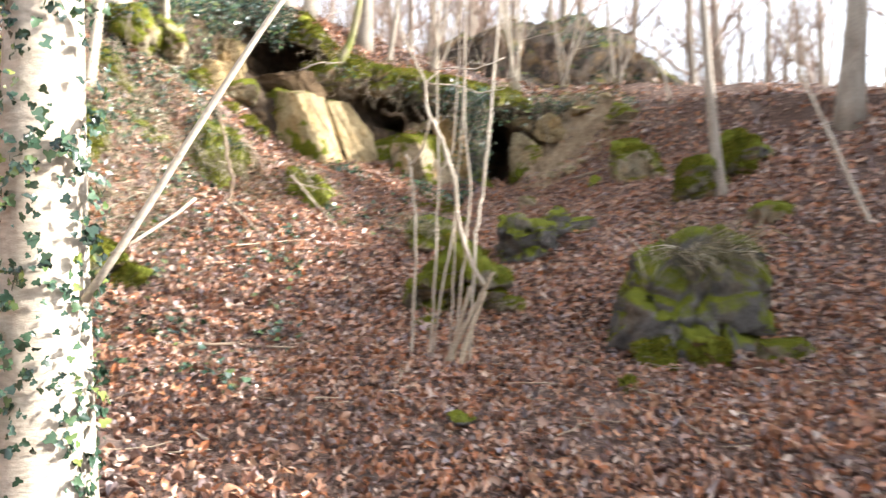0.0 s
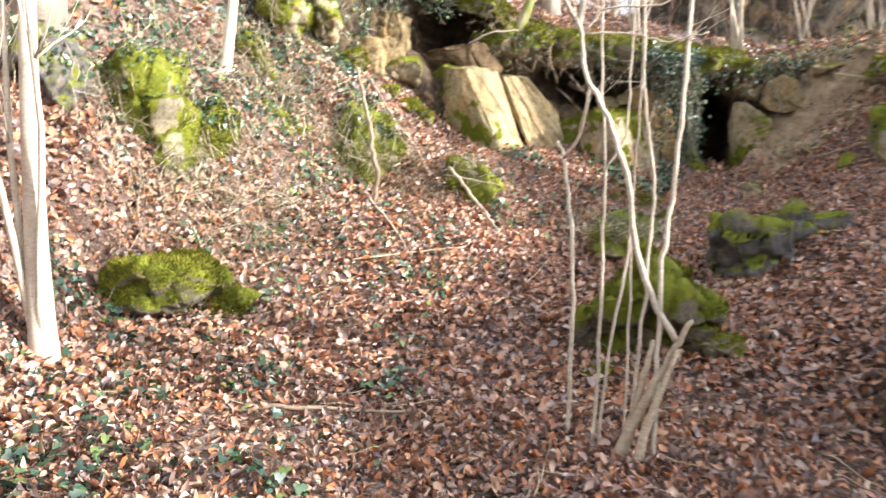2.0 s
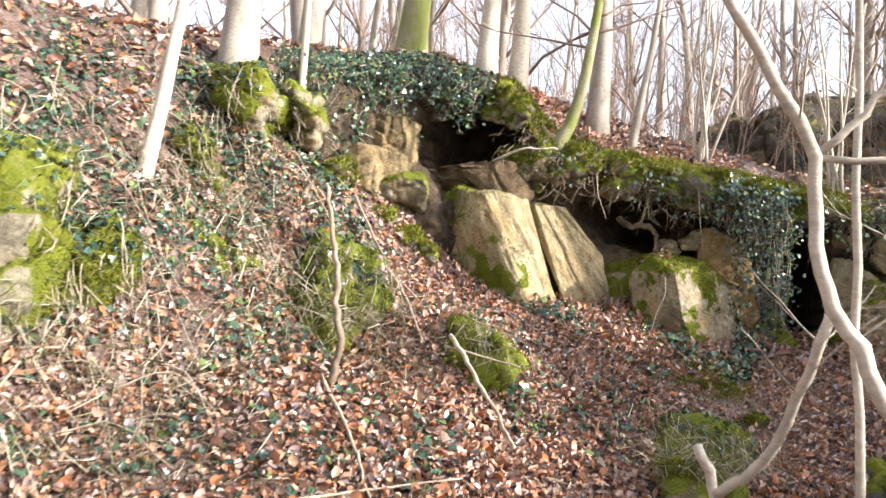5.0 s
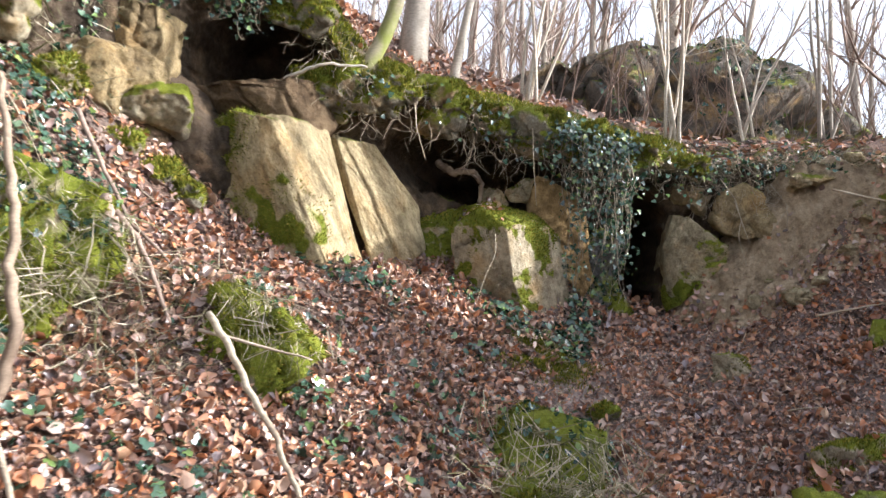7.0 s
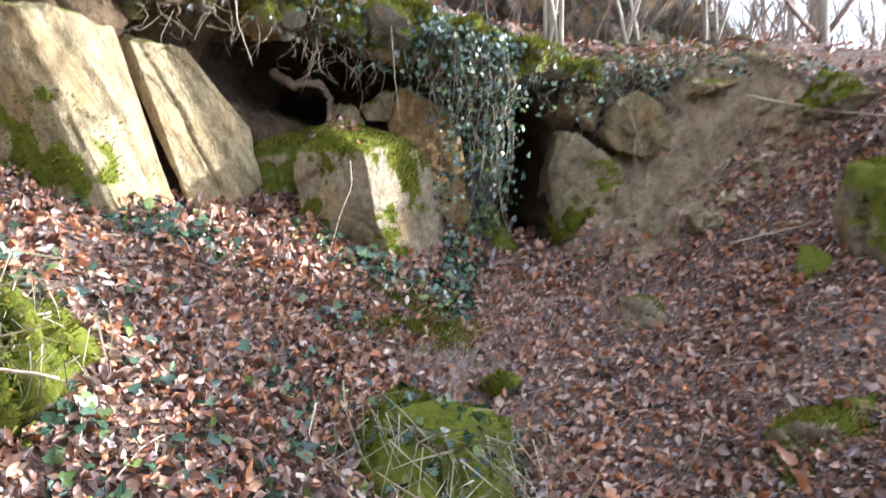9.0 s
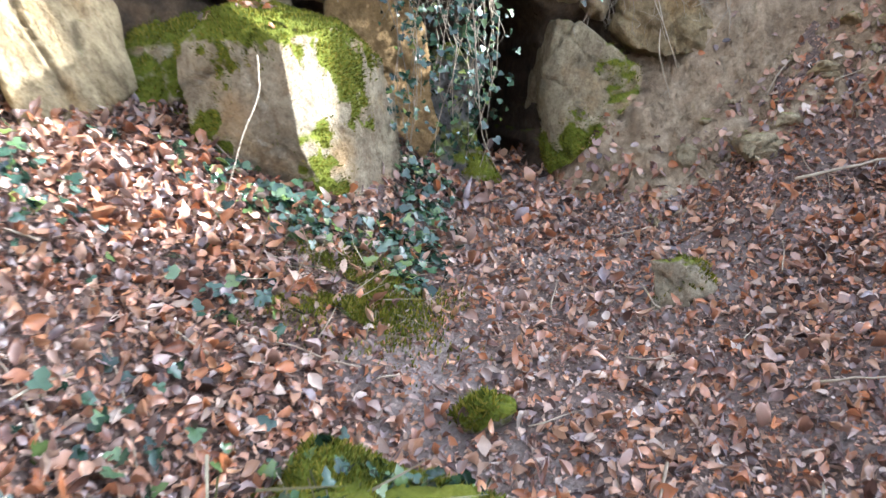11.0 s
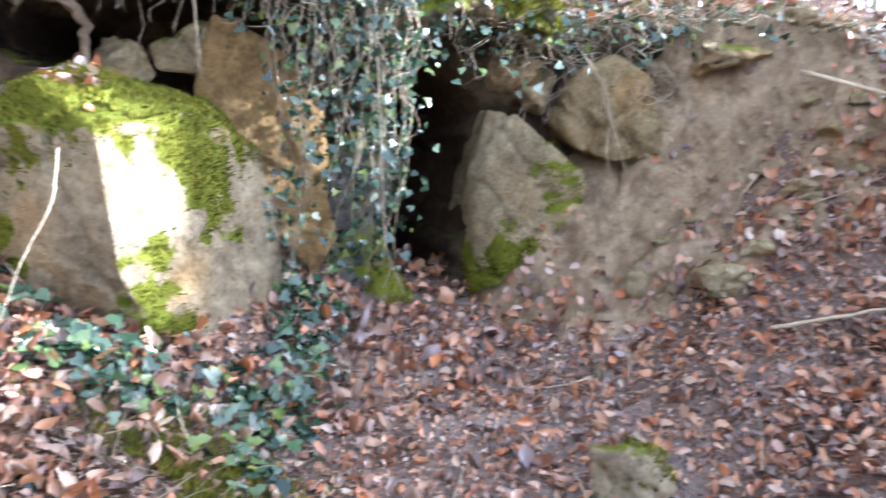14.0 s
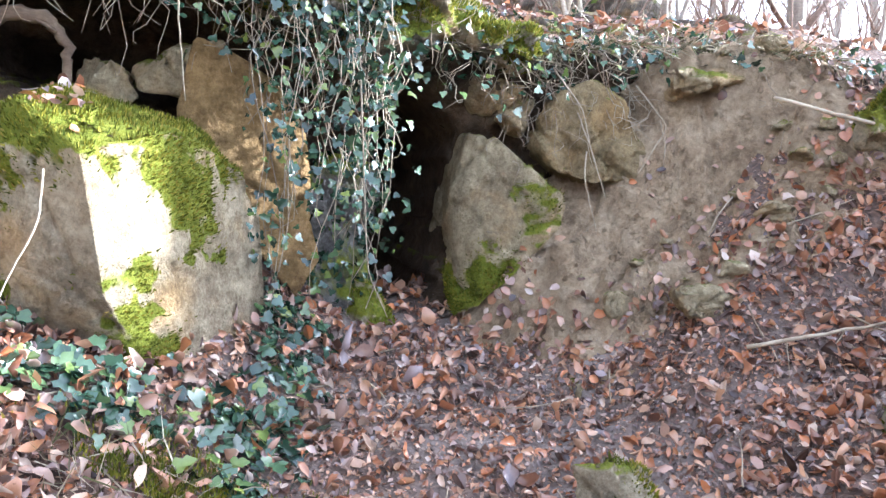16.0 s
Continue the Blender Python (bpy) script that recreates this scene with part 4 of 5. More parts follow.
def litter(name, x0, x1, y0, y1, density, rng, size=(0.045, 0.1), label=""):
    n = int((x1 - x0) * (y1 - y0) * density)
    x, y = rng.uniform(x0, x1, n), rng.uniform(y0, y1, n)
    edge = np.minimum.reduce([x - x0, x1 - x, y - y0, y1 - y]) / 1.2 + 0.3 * fbm(x * 1.1, y * 1.1, octaves=2, seed=24)
    clump = ss(-0.7, 0.5, fbm(x * 0.9, y * 0.9, octaves=3, seed=21))
    bare = np.maximum(ss(0.75, 1.05, x - middle(y) + 0.25 * fbm(x * 2, y * 2, seed=22)) * ss(15.35, 15.75, y + 0.25 * fbm(x * 2, y * 2, seed=23)), 0)
    jumpy = behind(x, y)
    ok = (rng.random(n) < (0.45 + 0.55 * clump) * (1 - 0.9 * bare) * (1 - 0.55 * worn(x, y)) * np.clip(edge, 0, 1)) & ((jumpy < 0.02) | (jumpy > 0.98) | (x > 3.6))
    x, y = x[ok], y[ok]
    z = land(x, y) + rng.uniform(0.0, 0.055, len(x))
    p, nor, long = np.stack([x, y, z], 1), slope_normals(x, y), rng.uniform(*size, len(x)) * rng.choice((0.75, 1, 1.15), len(x))
    near = (x > -2.2) & (x < 3.4) & (y > 12.0) & (y < 16.6) | (np.abs(x + 0.6) < 2.4) & (y > 3.4) & (y < 7.8)
    if near.any():
        me = scatter(name, p[near], nor[near], long[near] * 0.92, BEECH_FINE, BEECH_FINE_F, rng, 0.55, 1.0, ragged=0.035)
        me.polygons.foreach_set("use_smooth", [True] * len(me.polygons))
        obj(name, me, M_LEAF, label="curled brown dead leaves beside the path", category="leaf litter", kind="stuff")
        p, nor, long = p[~near], nor[~near], long[~near]
    me = scatter(name, p, nor, long, BEECH, BEECH_F, rng, 0.5, 0.8, ragged=0.03)
    return obj(name, me, M_LEAF, label=label, category="leaf litter", kind="stuff")


rng = np.random.default_rng(5)
litter("leaf_litter", -6.8, 6.8, -0.6, 9.6, 1050, rng, (0.036, 0.08), "thick carpet of curled brown dead leaves")
litter("leaf_litter", -5.8, 5.6, 8.4, 17.6, 1250, rng, (0.032, 0.085), label="thick carpet of curled brown dead leaves")
litter("leaf_litter", -9.0, 11.0, 14.6, 23.0, 150, rng, (0.06, 0.12), "scattered dead leaves on the quarry top")
litter("leaf_litter", 4.0, 16.0, -5.0, 22.0, 110, rng, (0.07, 0.13), "dead leaves on the wooded slope")
litter("leaf_litter", -14.0, -4.2, -5.0, 18.0, 130, rng, (0.07, 0.13), "dead leaves on the upper slope")
litter("leaf_litter", -8.5, 7.5, -8.0, 1.6, 140, rng, (0.07, 0.13), "dead leaves on the path")


lp = np.concatenate([np.stack([q := rng.uniform(-4.9, 3.5, 2600), np.interp(q, RIM_X, RIM_Y) + rng.uniform(-0.02, 1.1, 2600)], 1)])
obj("leaf_litter", scatter("leaf_litter", np.stack([lp[:, 0], lp[:, 1], plateau(lp[:, 0], lp[:, 1]) + rng.uniform(0.02, 0.06, len(lp))], 1), np.tile((0, -0.2, 1.0), (len(lp), 1)), rng.uniform(0.05, 0.1, len(lp)), BEECH, BEECH_F, rng, 0.4, 0.3), M_LEAF, label="dead leaves along the quarry edge", category="leaf litter", kind="stuff")

# broken leaves trodden into the soil before the cave
nx, ny = rng.uniform(-1.6, 3.2, 34000), rng.uniform(12.4, 16.2, 34000)
ok = behind(nx, ny) < 0.02
nx, ny = nx[ok], ny[ok]
obj("leaf_crumbs", scatter("leaf_crumbs", np.stack([nx, ny, land(nx, ny) + rng.uniform(0.0, 0.012, len(nx))], 1), slope_normals(nx, ny), rng.uniform(0.012, 0.034, len(nx)), BEECH, BEECH_F, rng, 0.5, 0.5, ragged=0.12), M_LEAF, label="broken bits of dead leaves trodden into the soil", category="leaf litter", kind="stuff")

# a drift of larger leaves below the mossy block
nx, ny = -1.05 + 0.36 * rng.normal(size=520), 14.55 + 0.2 * rng.normal(size=520)
obj("leaf_drift", scatter("leaf_drift", np.stack([nx, ny, land(nx, ny) + rng.uniform(0.02, 0.1, 520)], 1), slope_normals(nx, ny), rng.uniform(0.04, 0.085, 520), BEECH_FINE, BEECH_FINE_F, rng, 0.8, 1.1, ragged=0.045), M_LEAF, label="drift of large curled dead leaves on the slope", category="leaf litter", kind="stuff")

# moss pelts on the stones
for ob in [o for o in scene.objects if o.type == "MESH" and o.data.materials and o.data.materials[0] in (M_GREEN, M_MOSSY, M_BLOCK) and o.name.split(".")[0] != "outcrop"]:
    full = ob.data.materials[0] == M_GREEN
    area = sum(p.area for p in ob.data.polygons)
    pos, nor = sample_mesh(ob, int(min(9000, area * (4200 if full else 2200)) if ob.name != "mossy_block" else 14000), rng, -0.1 if full else 0.35 if ob.name != "mossy_block" else -0.6, 1.0, lambda c: ss(-0.5 if full else -0.15, 0.25, fbm(*(c.T * 2.4), octaves=4, seed=31)) if ob.name != "mossy_block" else block_moss(c))
    if len(pos):
        up = nor + (0, 0, 0.5)
        me = scatter("moss", pos - nor * 0.004, np.cross(up, rng.normal(size=up.shape)), rng.uniform(0.012, 0.032, len(pos)) * (1.5 if full else 1.0), BLADE * (1, 2.2, 1), BLADE_F, rng, 0.1, 0.4, spin=up)
        obj("moss", me, M_MOSSBLADE, ob, "tufted green moss pelt", kind="stuff")


for o in slope_rocks:
    pos, nor = sample_mesh(o, 3600, rng, -0.5, 0.6, slope_moss)
    up = nor + (0, 0, -0.25)
    obj("moss", scatter("moss", pos, np.cross(up, rng.normal(size=up.shape)), rng.uniform(0.02, 0.05, len(pos)), BLADE * (1, 2.0, 1), BLADE_F, rng, 0.1, 0.4, spin=up), M_MOSSBLADE, o, "hanging green moss", kind="stuff")

slab = [o for o in scene.objects if o.name.split(".")[0] == "slanting_slab"][0]
pos, nor = sample_mesh(slab, 5200, rng, -0.4, 1.0, slab_moss)
up = nor + (0, 0, 0.2)
obj("moss", scatter("moss", pos, np.cross(up, rng.normal(size=up.shape)), rng.uniform(0.015, 0.04, len(pos)), BLADE * (1, 2.2, 1), BLADE_F, rng, 0.1, 0.4, spin=up), M_MOSSBLADE, slab, "tufted green moss pelt", kind="stuff")
side = bpy.data.objects["cave_side_rock"]
pos, nor = sample_mesh(side, 2600, rng, -0.5, 1.0, lambda c: np.clip(foot_moss(c), 0, 1) * (c[:, 1] < 16.6))
up = nor + (0, 0, 0.3)
obj("moss", scatter("moss", pos, np.cross(up, rng.normal(size=up.shape)), rng.uniform(0.01, 0.03, len(pos)), BLADE * (1, 2.2, 1), BLADE_F, rng, 0.1, 0.4, spin=up), M_MOSSBLADE, side, "tufted green moss pelt", kind="stuff")
cap = [o for o in scene.objects if o.name == "mossy_block"][0]
pos, nor = sample_mesh(cap, 60, rng, 0.8, 1.0, lambda c: (c[:, 0] < -0.6) * 1.0)
obj("leaf_litter", scatter("leaf_litter", pos + (0, 0, 0.02), nor, rng.uniform(0.04, 0.08, len(pos)), BEECH, BEECH_F, rng, 0.4, 0.4), M_LEAF, label="dead leaves caught on the mossy block", category="leaf litter", kind="stuff")


def ivy(name, pos, nor, rng, size=(0.035, 0.07), label="patch of dark green ivy", strands=()):
    """An ivy plant: leaves and stems."""
    root = new(name)
    tagged(root, label, "ivy")
    obj("leaves", scatter("ivy_leaves", pos + nor * rng.uniform(0.005, 0.05, (len(pos), 1)), nor, rng.uniform(*size, len(pos)), IVYL, IVYL_F, rng, 0.5, 0.3), M_IVY, root, kind="stuff")
    if strands:
        t = Tubes(4)
        for pts, r in strands:
            t.add(pts, r)
        obj("stem_tangle", t.mesh("stem_tangle"), M_STICK, root, "bare pale trailing stems", kind="stuff")
    return root


def ground_ivy(x, y, rx, ry, n, label="patch of dark green ivy creeping over the leaves"):
    px, py = x + rx * rng.normal(size=n) * 0.55, y + ry * rng.normal(size=n) * 0.55
    p = np.stack([px, py, land(px, py) + 0.03], 1)
    st = []
    for _ in range(max(2, n // 60)):
        i, j = rng.integers(n, size=2)
        w = wander(rng, p[i], p[j], 7, 0.04)
        w[:, 2] = land(w[:, 0], w[:, 1]) + 0.02
        st.append((w, 0.004))
    ivy("ivy", p, slope_normals(px, py), rng, (0.04, 0.075), label, st)


for x, y, rx, ry, n in ((-0.5, 14.8, 0.35, 0.14, 70), (-0.02, 15.0, 0.22, 0.2, 120), (-1.0, 15.0, 0.4, 0.1, 40), (0.2, 15.5, 0.16, 0.3, 130), (0.0, 14.6, 0.14, 0.12, 45), (-0.6, 14.9, 0.25, 0.1, 60), (-0.75, 14.2, 0.3, 0.25, 30), (-1.1, 13.2, 0.4, 0.5, 60), (-2.3, 12.9, 0.5, 0.4, 160), (-1.2, 12.4, 0.5, 0.4, 60),
                        (-3.2, 8.2, 0.8, 0.8, 90), (-3.4, 7.0, 0.7, 0.8, 140), (-2.6, 6.0, 0.6, 0.6, 90), (-2.6, 9.6, 0.7, 0.7, 80), (-1.7, 6.8, 0.5, 0.5, 25), (-3.6, 10.0, 0.6, 0.6, 90), (-1.9, 14.3, 0.5, 0.25, 150), (-2.6, 11.2, 0.6, 0.6, 80), (-4.7, 12.4, 0.7, 0.6, 600), (-4.6, 11.3, 0.6, 0.6, 300), (-4.9, 10.5, 0.6, 0.6, 300), (-5.3, 12.8, 0.5, 0.6, 500), (-4.2, 13.2, 0.4, 0.3, 220), (-5.2, 10.0, 0.5, 0.8, 300), (-3.8, 12.9, 0.4, 0.4, 220), (-3.7, 11.4, 0.4, 0.5, 150), (-5.7, 10.9, 0.5, 0.5, 240), (-6.1, 9.8, 0.5, 0.6, 220), (-6.2, 11.8, 0.6, 0.6, 240), (0.25, 15.95, 0.2, 0.12, 90)):
    ground_ivy(x, y, rx, ry, n)
for _ in range(30):
    ground_ivy(rng.uniform(-4.6, -1.6), rng.uniform(5.5, 13.0), 0.22, 0.22, 26, "small sprig of ivy between dead leaves")


def curtain(name, x0, x1, out, drop, n_strands, per, label, bright=0.0, rng=rng):
    """Ivy hanging over the quarry edge in strands."""
    pos, nor, st = [], [], []
    for _ in range(n_strands):
        x = rng.uniform(x0, x1)
        y, z = float(np.interp(x, RIM_X, RIM_Y)) - out - rng.uniform(-0.05, 0.12), float(np.interp(x, RIM_X, RIM_Z)) + rng.uniform(-0.05, 0.08)
        length = drop * rng.uniform(0.25, 1.0)
        a = np.array((x, y + 0.35, z + 0.12))
        b = np.array((x + rng.normal() * 0.06, y + rng.uniform(-0.03, 0.12), z - length))
        p = np.concatenate([wander(rng, a, (x, y, z - 0.02), 4, 0.03), wander(rng, (x, y, z - 0.05), b, 11, 0.09)])
        st.append((p, np.linspace(0.0045, 0.002, len(p)) * rng.uniform(0.6, 1.2)))
        k = int(per * (0.4 + length))
        i = rng.random(k) ** 2.1 * (len(p) - 1.01)
        q = p[i.astype(int)] + (p[i.astype(int) + 1] - p[i.astype(int)]) * (i % 1)[:, None] + rng.normal(size=(k, 3)) * (0.085, 0.05, 0.05)
        pos.append(q)
        nor.append(np.tile((0.25, -0.9, 0.45), (k, 1)))
    return ivy(name, np.concatenate(pos), np.concatenate(nor), rng, (0.026, 0.06), label, st)


curtain("ivy_curtain", -0.02, 0.7, 0.15, 1.95, 44, 25, "thick curtain of glossy ivy hanging beside the cave")
curtain("ivy_curtain", 0.35, 0.8, 0.05, 1.0, 10, 24, "ivy strands hanging in front of the cave mouth")
curtain("ivy_curtain", -0.7, 0.1, 0.1, 0.55, 16, 20, "short ivy hanging from the mossy edge")
curtain("ivy_curtain", 0.7, 2.3, 0.02, 0.42, 36, 15, "ivy trailing from the bank edge over the cave")
curtain("ivy_curtain", -2.2, -0.7, 0.05, 0.3, 16, 18, "short ivy fringe along the overhang")
curtain("ivy_curtain", -4.95, -3.7, 0.1, 0.9, 50, 34, "ivy hanging over the upper rocks")
curtain("ivy_curtain", -4.6, -2.9, 0.05, 0.5, 60, 40, "dark ivy hanging over the earth hollow")
curtain("ivy_curtain", 2.3, 3.6, -0.02, 0.3, 16, 26, "thin ivy trailing from the bank edge")


def rim_cover(x0, x1, depth, n, rng):
    x = rng.uniform(x0, x1, n)
    y = np.interp(x, RIM_X, RIM_Y) + rng.uniform(-0.05, depth, n)
    return np.stack([x, y, plateau(x, y) + 0.03], 1)


for x0, x1, n in ((-4.6, -2.8, 900), (-2.6, -1.2, 150), (-1.2, 0.4, 150), (0.4, 1.6, 110), (1.6, 3.4, 80)):
    p = rim_cover(x0, x1, 0.9, n, rng)
    ivy("ivy", p, np.tile((0.1, -0.3, 1.0), (n, 1)), rng, (0.04, 0.07), "dark green ivy covering the quarry edge")

# moss and dry grass on the edge
moss_pos = rim_cover(-2.9, 1.5, 0.9, 42000, rng)
moss_pos = moss_pos[fbm(*(moss_pos.T * 1.6), octaves=3, seed=41) > -0.12]
obj("edge_moss", scatter("edge_moss", moss_pos, np.cross(np.tile((0, -0.2, 1.0), (len(moss_pos), 1)), rng.normal(size=moss_pos.shape)), rng.uniform(0.04, 0.11, len(moss_pos)), BLADE * (1, 2.5, 1), BLADE_F, rng, 0.1, 0.5, spin=np.tile((0, -0.3, 0.9), (len(moss_pos), 1))), M_MOSSBLADE,
    label="shaggy yellow-green moss on the quarry edge", category="moss", kind="stuff")


def grass(name, pos, rng, length, lean, label, droop=0.6):
    n = len(pos)
    spin = np.asarray(lean) + rng.normal(size=(n, 3)) * 0.45
    me = scatter(name, pos, np.cross(spin, rng.normal(size=(n, 3))), rng.uniform(*length, n), BLADE * (1, 0.24, 1), BLADE_F, rng, 0.05, droop, spin=spin)
    return obj(name, me, M_GRASS, label=label, category="grass", kind="stuff")


def ring(x, y, rx, ry, n, up=0.0):
    px, py = x + rx * rng.normal(size=n) * 0.6, y + ry * rng.normal(size=n) * 0.6
    return np.stack([px, py, land(px, py) + up], 1)


grass("dry_grass", ring(-0.3, 12.8, 0.36, 0.2, 240, 0.26), rng, (0.1, 0.42), (0.3, -0.5, -0.7), "dry grass and dead stems drooping over a mossy rock")
grass("dry_grass", ring(-2.15, 12.4, 0.3, 0.2, 300, 0.36), rng, (0.1, 0.3), (0.3, -0.6, -0.5), "dry grass hanging over a rock on the slope")
grass("dry_grass", ring(2.35, 7.75, 0.4, 0.25, 650, 0.95), rng, (0.12, 0.5), (-0.1, -0.6, -0.15), "grey dry stems on top of a large boulder")
grass("dry_grass", ring(-0.35, 11.9, 0.35, 0.2, 400, 0.3), rng, (0.12, 0.35), (0.1, -0.6, 0.0), "dry grass over a low rock")
grass("dry_grass", ring(-4.4, 11.8, 0.8, 1.0, 900, 0.2), rng, (0.12, 0.4), (0.4, -0.4, -0.1), "dry grass hanging on the upper slope")
grass("dry_grass", ring(-4.7, 9.8, 0.6, 0.9, 900, 0.25), rng, (0.12, 0.4), (0.5, -0.4, -0.2), "dry grass and roots over the slope rocks")
grass("dry_grass", ring(-3.2, 9.3, 1.0, 1.8, 900, 0.0), rng, (0.08, 0.22), (0.2, -0.2, 0.5), "sparse grass between the dead leaves")
grass("dry_grass", ring(-3.4, 12.1, 0.35, 0.4, 600, 0.4), rng, (0.15, 0.4), (0.4, -0.5, -0.3), "dry grass hanging over a yellow rock")
grass("dry_grass", ring(-3.9, 10.3, 0.6, 1.6, 1100, 0.05), rng, (0.1, 0.34), (0.5, -0.4, 0.0), "pale dry grass trailing down the leafy slope")
grass("dry_grass", ring(-2.9, 12.2, 0.5, 0.6, 900, 0.02), rng, (0.1, 0.3), (0.4, -0.4, 0.1), "pale dry grass among slope rocks")
rp = np.concatenate([rim_cover(-3.0, 3.4, 0.25, 2600, rng), rim_cover(-2.6, 1.4, 0.5, 3000, rng)])
grass("dry_grass", rp, rng, (0.08, 0.3), (0.05, -0.7, -0.1), "dry grass fringe along the quarry edge")


for ob in [o for o in scene.objects if o.type == "MESH" and o.name.split(".")[0] == "boulder" and o.parent is None]:
    c = np.mean([v.co[:] for v in ob.data.vertices], axis=0)
    if c[0] < -3.0 and 8.9 < c[1] < 13.2 and c[2] > 1.9:
        pos, nor = sample_mesh(ob, 240, rng, 0.1, 1.0, lambda q: q[:, 2] > c[2])
        st = []
        for k in range(26):
            a = pos[k] + (0, 0, 0.03)
            st.append((wander(rng, a, a + (rng.uniform(0.1, 0.35), rng.uniform(-0.35, -0.1), rng.uniform(-0.7, -0.25)), 7, 0.05), 0.005))
        ivy("ivy", pos, nor, rng, (0.04, 0.07), "ivy and bare stems hanging over a slope rock", st)
        top = pos[rng.integers(len(pos), size=200)] + rng.normal(size=(200, 3)) * 0.05
        grass("dry_grass", top, rng, (0.12, 0.35), (0.5, -0.6, -0.4), "dry grass hanging over a slope rock")


grey = [o for o in scene.objects if o.name.split(".")[0] == "cave_side_rock"][1]
pos, nor = sample_mesh(grey, 620, rng, -0.5, 1.0, lambda q: q[:, 1] < 16.6)
ivy("ivy", pos, nor, rng, (0.03, 0.055), "ivy creeping over the grey rock beside the cave")
tuft = [o for o in scene.objects if o.get("label", "").startswith("low mossy rock overgrown")][0]
pos, nor = sample_mesh(tuft, 210, rng, 0.0, 1.0)
ivy("ivy", pos, nor, rng, (0.035, 0.06), "sparse ivy over a grassy rock")


crag = bpy.data.objects["outcrop"]
pos, nor = sample_mesh(crag, 1500, rng, 0.3, 1.0, lambda q: ss(-0.1, 0.3, fbm(*(q.T * 0.9), seed=91)))
ivy("ivy", pos, nor, rng, (0.06, 0.11), "dark ivy on the rock outcrop")
pos, nor = sample_mesh(crag, 1400, rng, 0.25, 1.0)
grass("dry_grass", pos, rng, (0.15, 0.45), (0.0, -0.5, 0.4), "dry grass on the rock outcrop")
pos, nor = sample_mesh(quarry_face, 700, rng, -0.8, 1.0, lambda q: (q[:, 0] < -4.05) * (q[:, 2] > 3.3) * ss(-0.2, 0.3, fbm(*(q.T * 2), seed=92)))
ivy("ivy", pos, nor, rng, (0.04, 0.07), "ivy over the upper end of the quarry face")
pos, nor = sample_mesh(quarry_face, 900, rng, -0.8, 1.0, lambda q: (q[:, 0] < -3.9) * (q[:, 2] > 3.3) * 1.0)
grass("dry_grass", pos, rng, (0.12, 0.4), (0.3, -0.6, -0.5), "dry grass hanging on the quarry face")
pos, nor = sample_mesh(earth_bank, 1500, rng, 0.2, 1.0, lambda q: (q[:, 1] < 16.2) * (q[:, 0] > 1.35) * (0.05 + ss(16.02, 15.42, q[:, 1] + 0.3 * fbm(q[:, 0] * 2, q[:, 1] * 2, seed=95) - 0.12 * (q[:, 0] - 2)) + 0.5 * ss(1.9, 1.5, q[:, 0])))
obj("leaf_litter", scatter("leaf_litter", pos + nor * 0.01, nor, rng.uniform(0.04, 0.08, len(pos)), BEECH, BEECH_F, rng, 0.4, 0.5), M_LEAF, label="single dead leaves on the earth bank", category="leaf litter", kind="stuff")
mp = ring(-0.3, 14.42, 0.36, 0.26, 9000, 0.035)
mp = mp[fbm(*(mp.T * 3), octaves=3, seed=93) > -0.05]
up = np.tile((0.0, -0.2, 1.0), (len(mp), 1))
obj("moss_patch", scatter("moss_patch", mp, np.cross(up, rng.normal(size=up.shape)), rng.uniform(0.015, 0.035, len(mp)), BLADE * (1, 2.2, 1), BLADE_F, rng, 0.1, 0.5, spin=up), M_MOSSBLADE, label="low patch of green moss among the leaves", category="moss", kind="stuff")
grass("dry_grass", ring(-0.35, 14.5, 0.35, 0.25, 120, 0.03), rng, (0.1, 0.3), (0.4, -0.5, 0.3), "thin grass on a moss patch")


# ---- trees ----
def limb(t, rng, start, way, length, r, depth, n=6, sag=0.1, kids=4):
    way = way / np.linalg.norm(way)
    bend = rng.normal(size=3) * 0.25
    s = np.linspace(0, 1, n)[:, None]
    p = start + length * (s * way + s**2 * (bend + (0, 0, sag)) * 0.5) + rng.normal(size=(n, 3)) * length * 0.012
    p[0] = start
    t.add(p, np.linspace(r, r * 0.3, n), 5 if depth > 1 else 3)
    if depth > 0:
        for _ in range(kids):
            i = rng.uniform(0.25, 0.98)
            a = p[int(i * (n - 1))]
            w = way + rng.normal(size=3) * 0.5 + (0, 0, 0.3)
            limb(t, rng, a, w, length * rng.uniform(0.35, 0.6), r * 0.5 * (1 - 0.5 * i), depth - 1, 5, sag, kids)


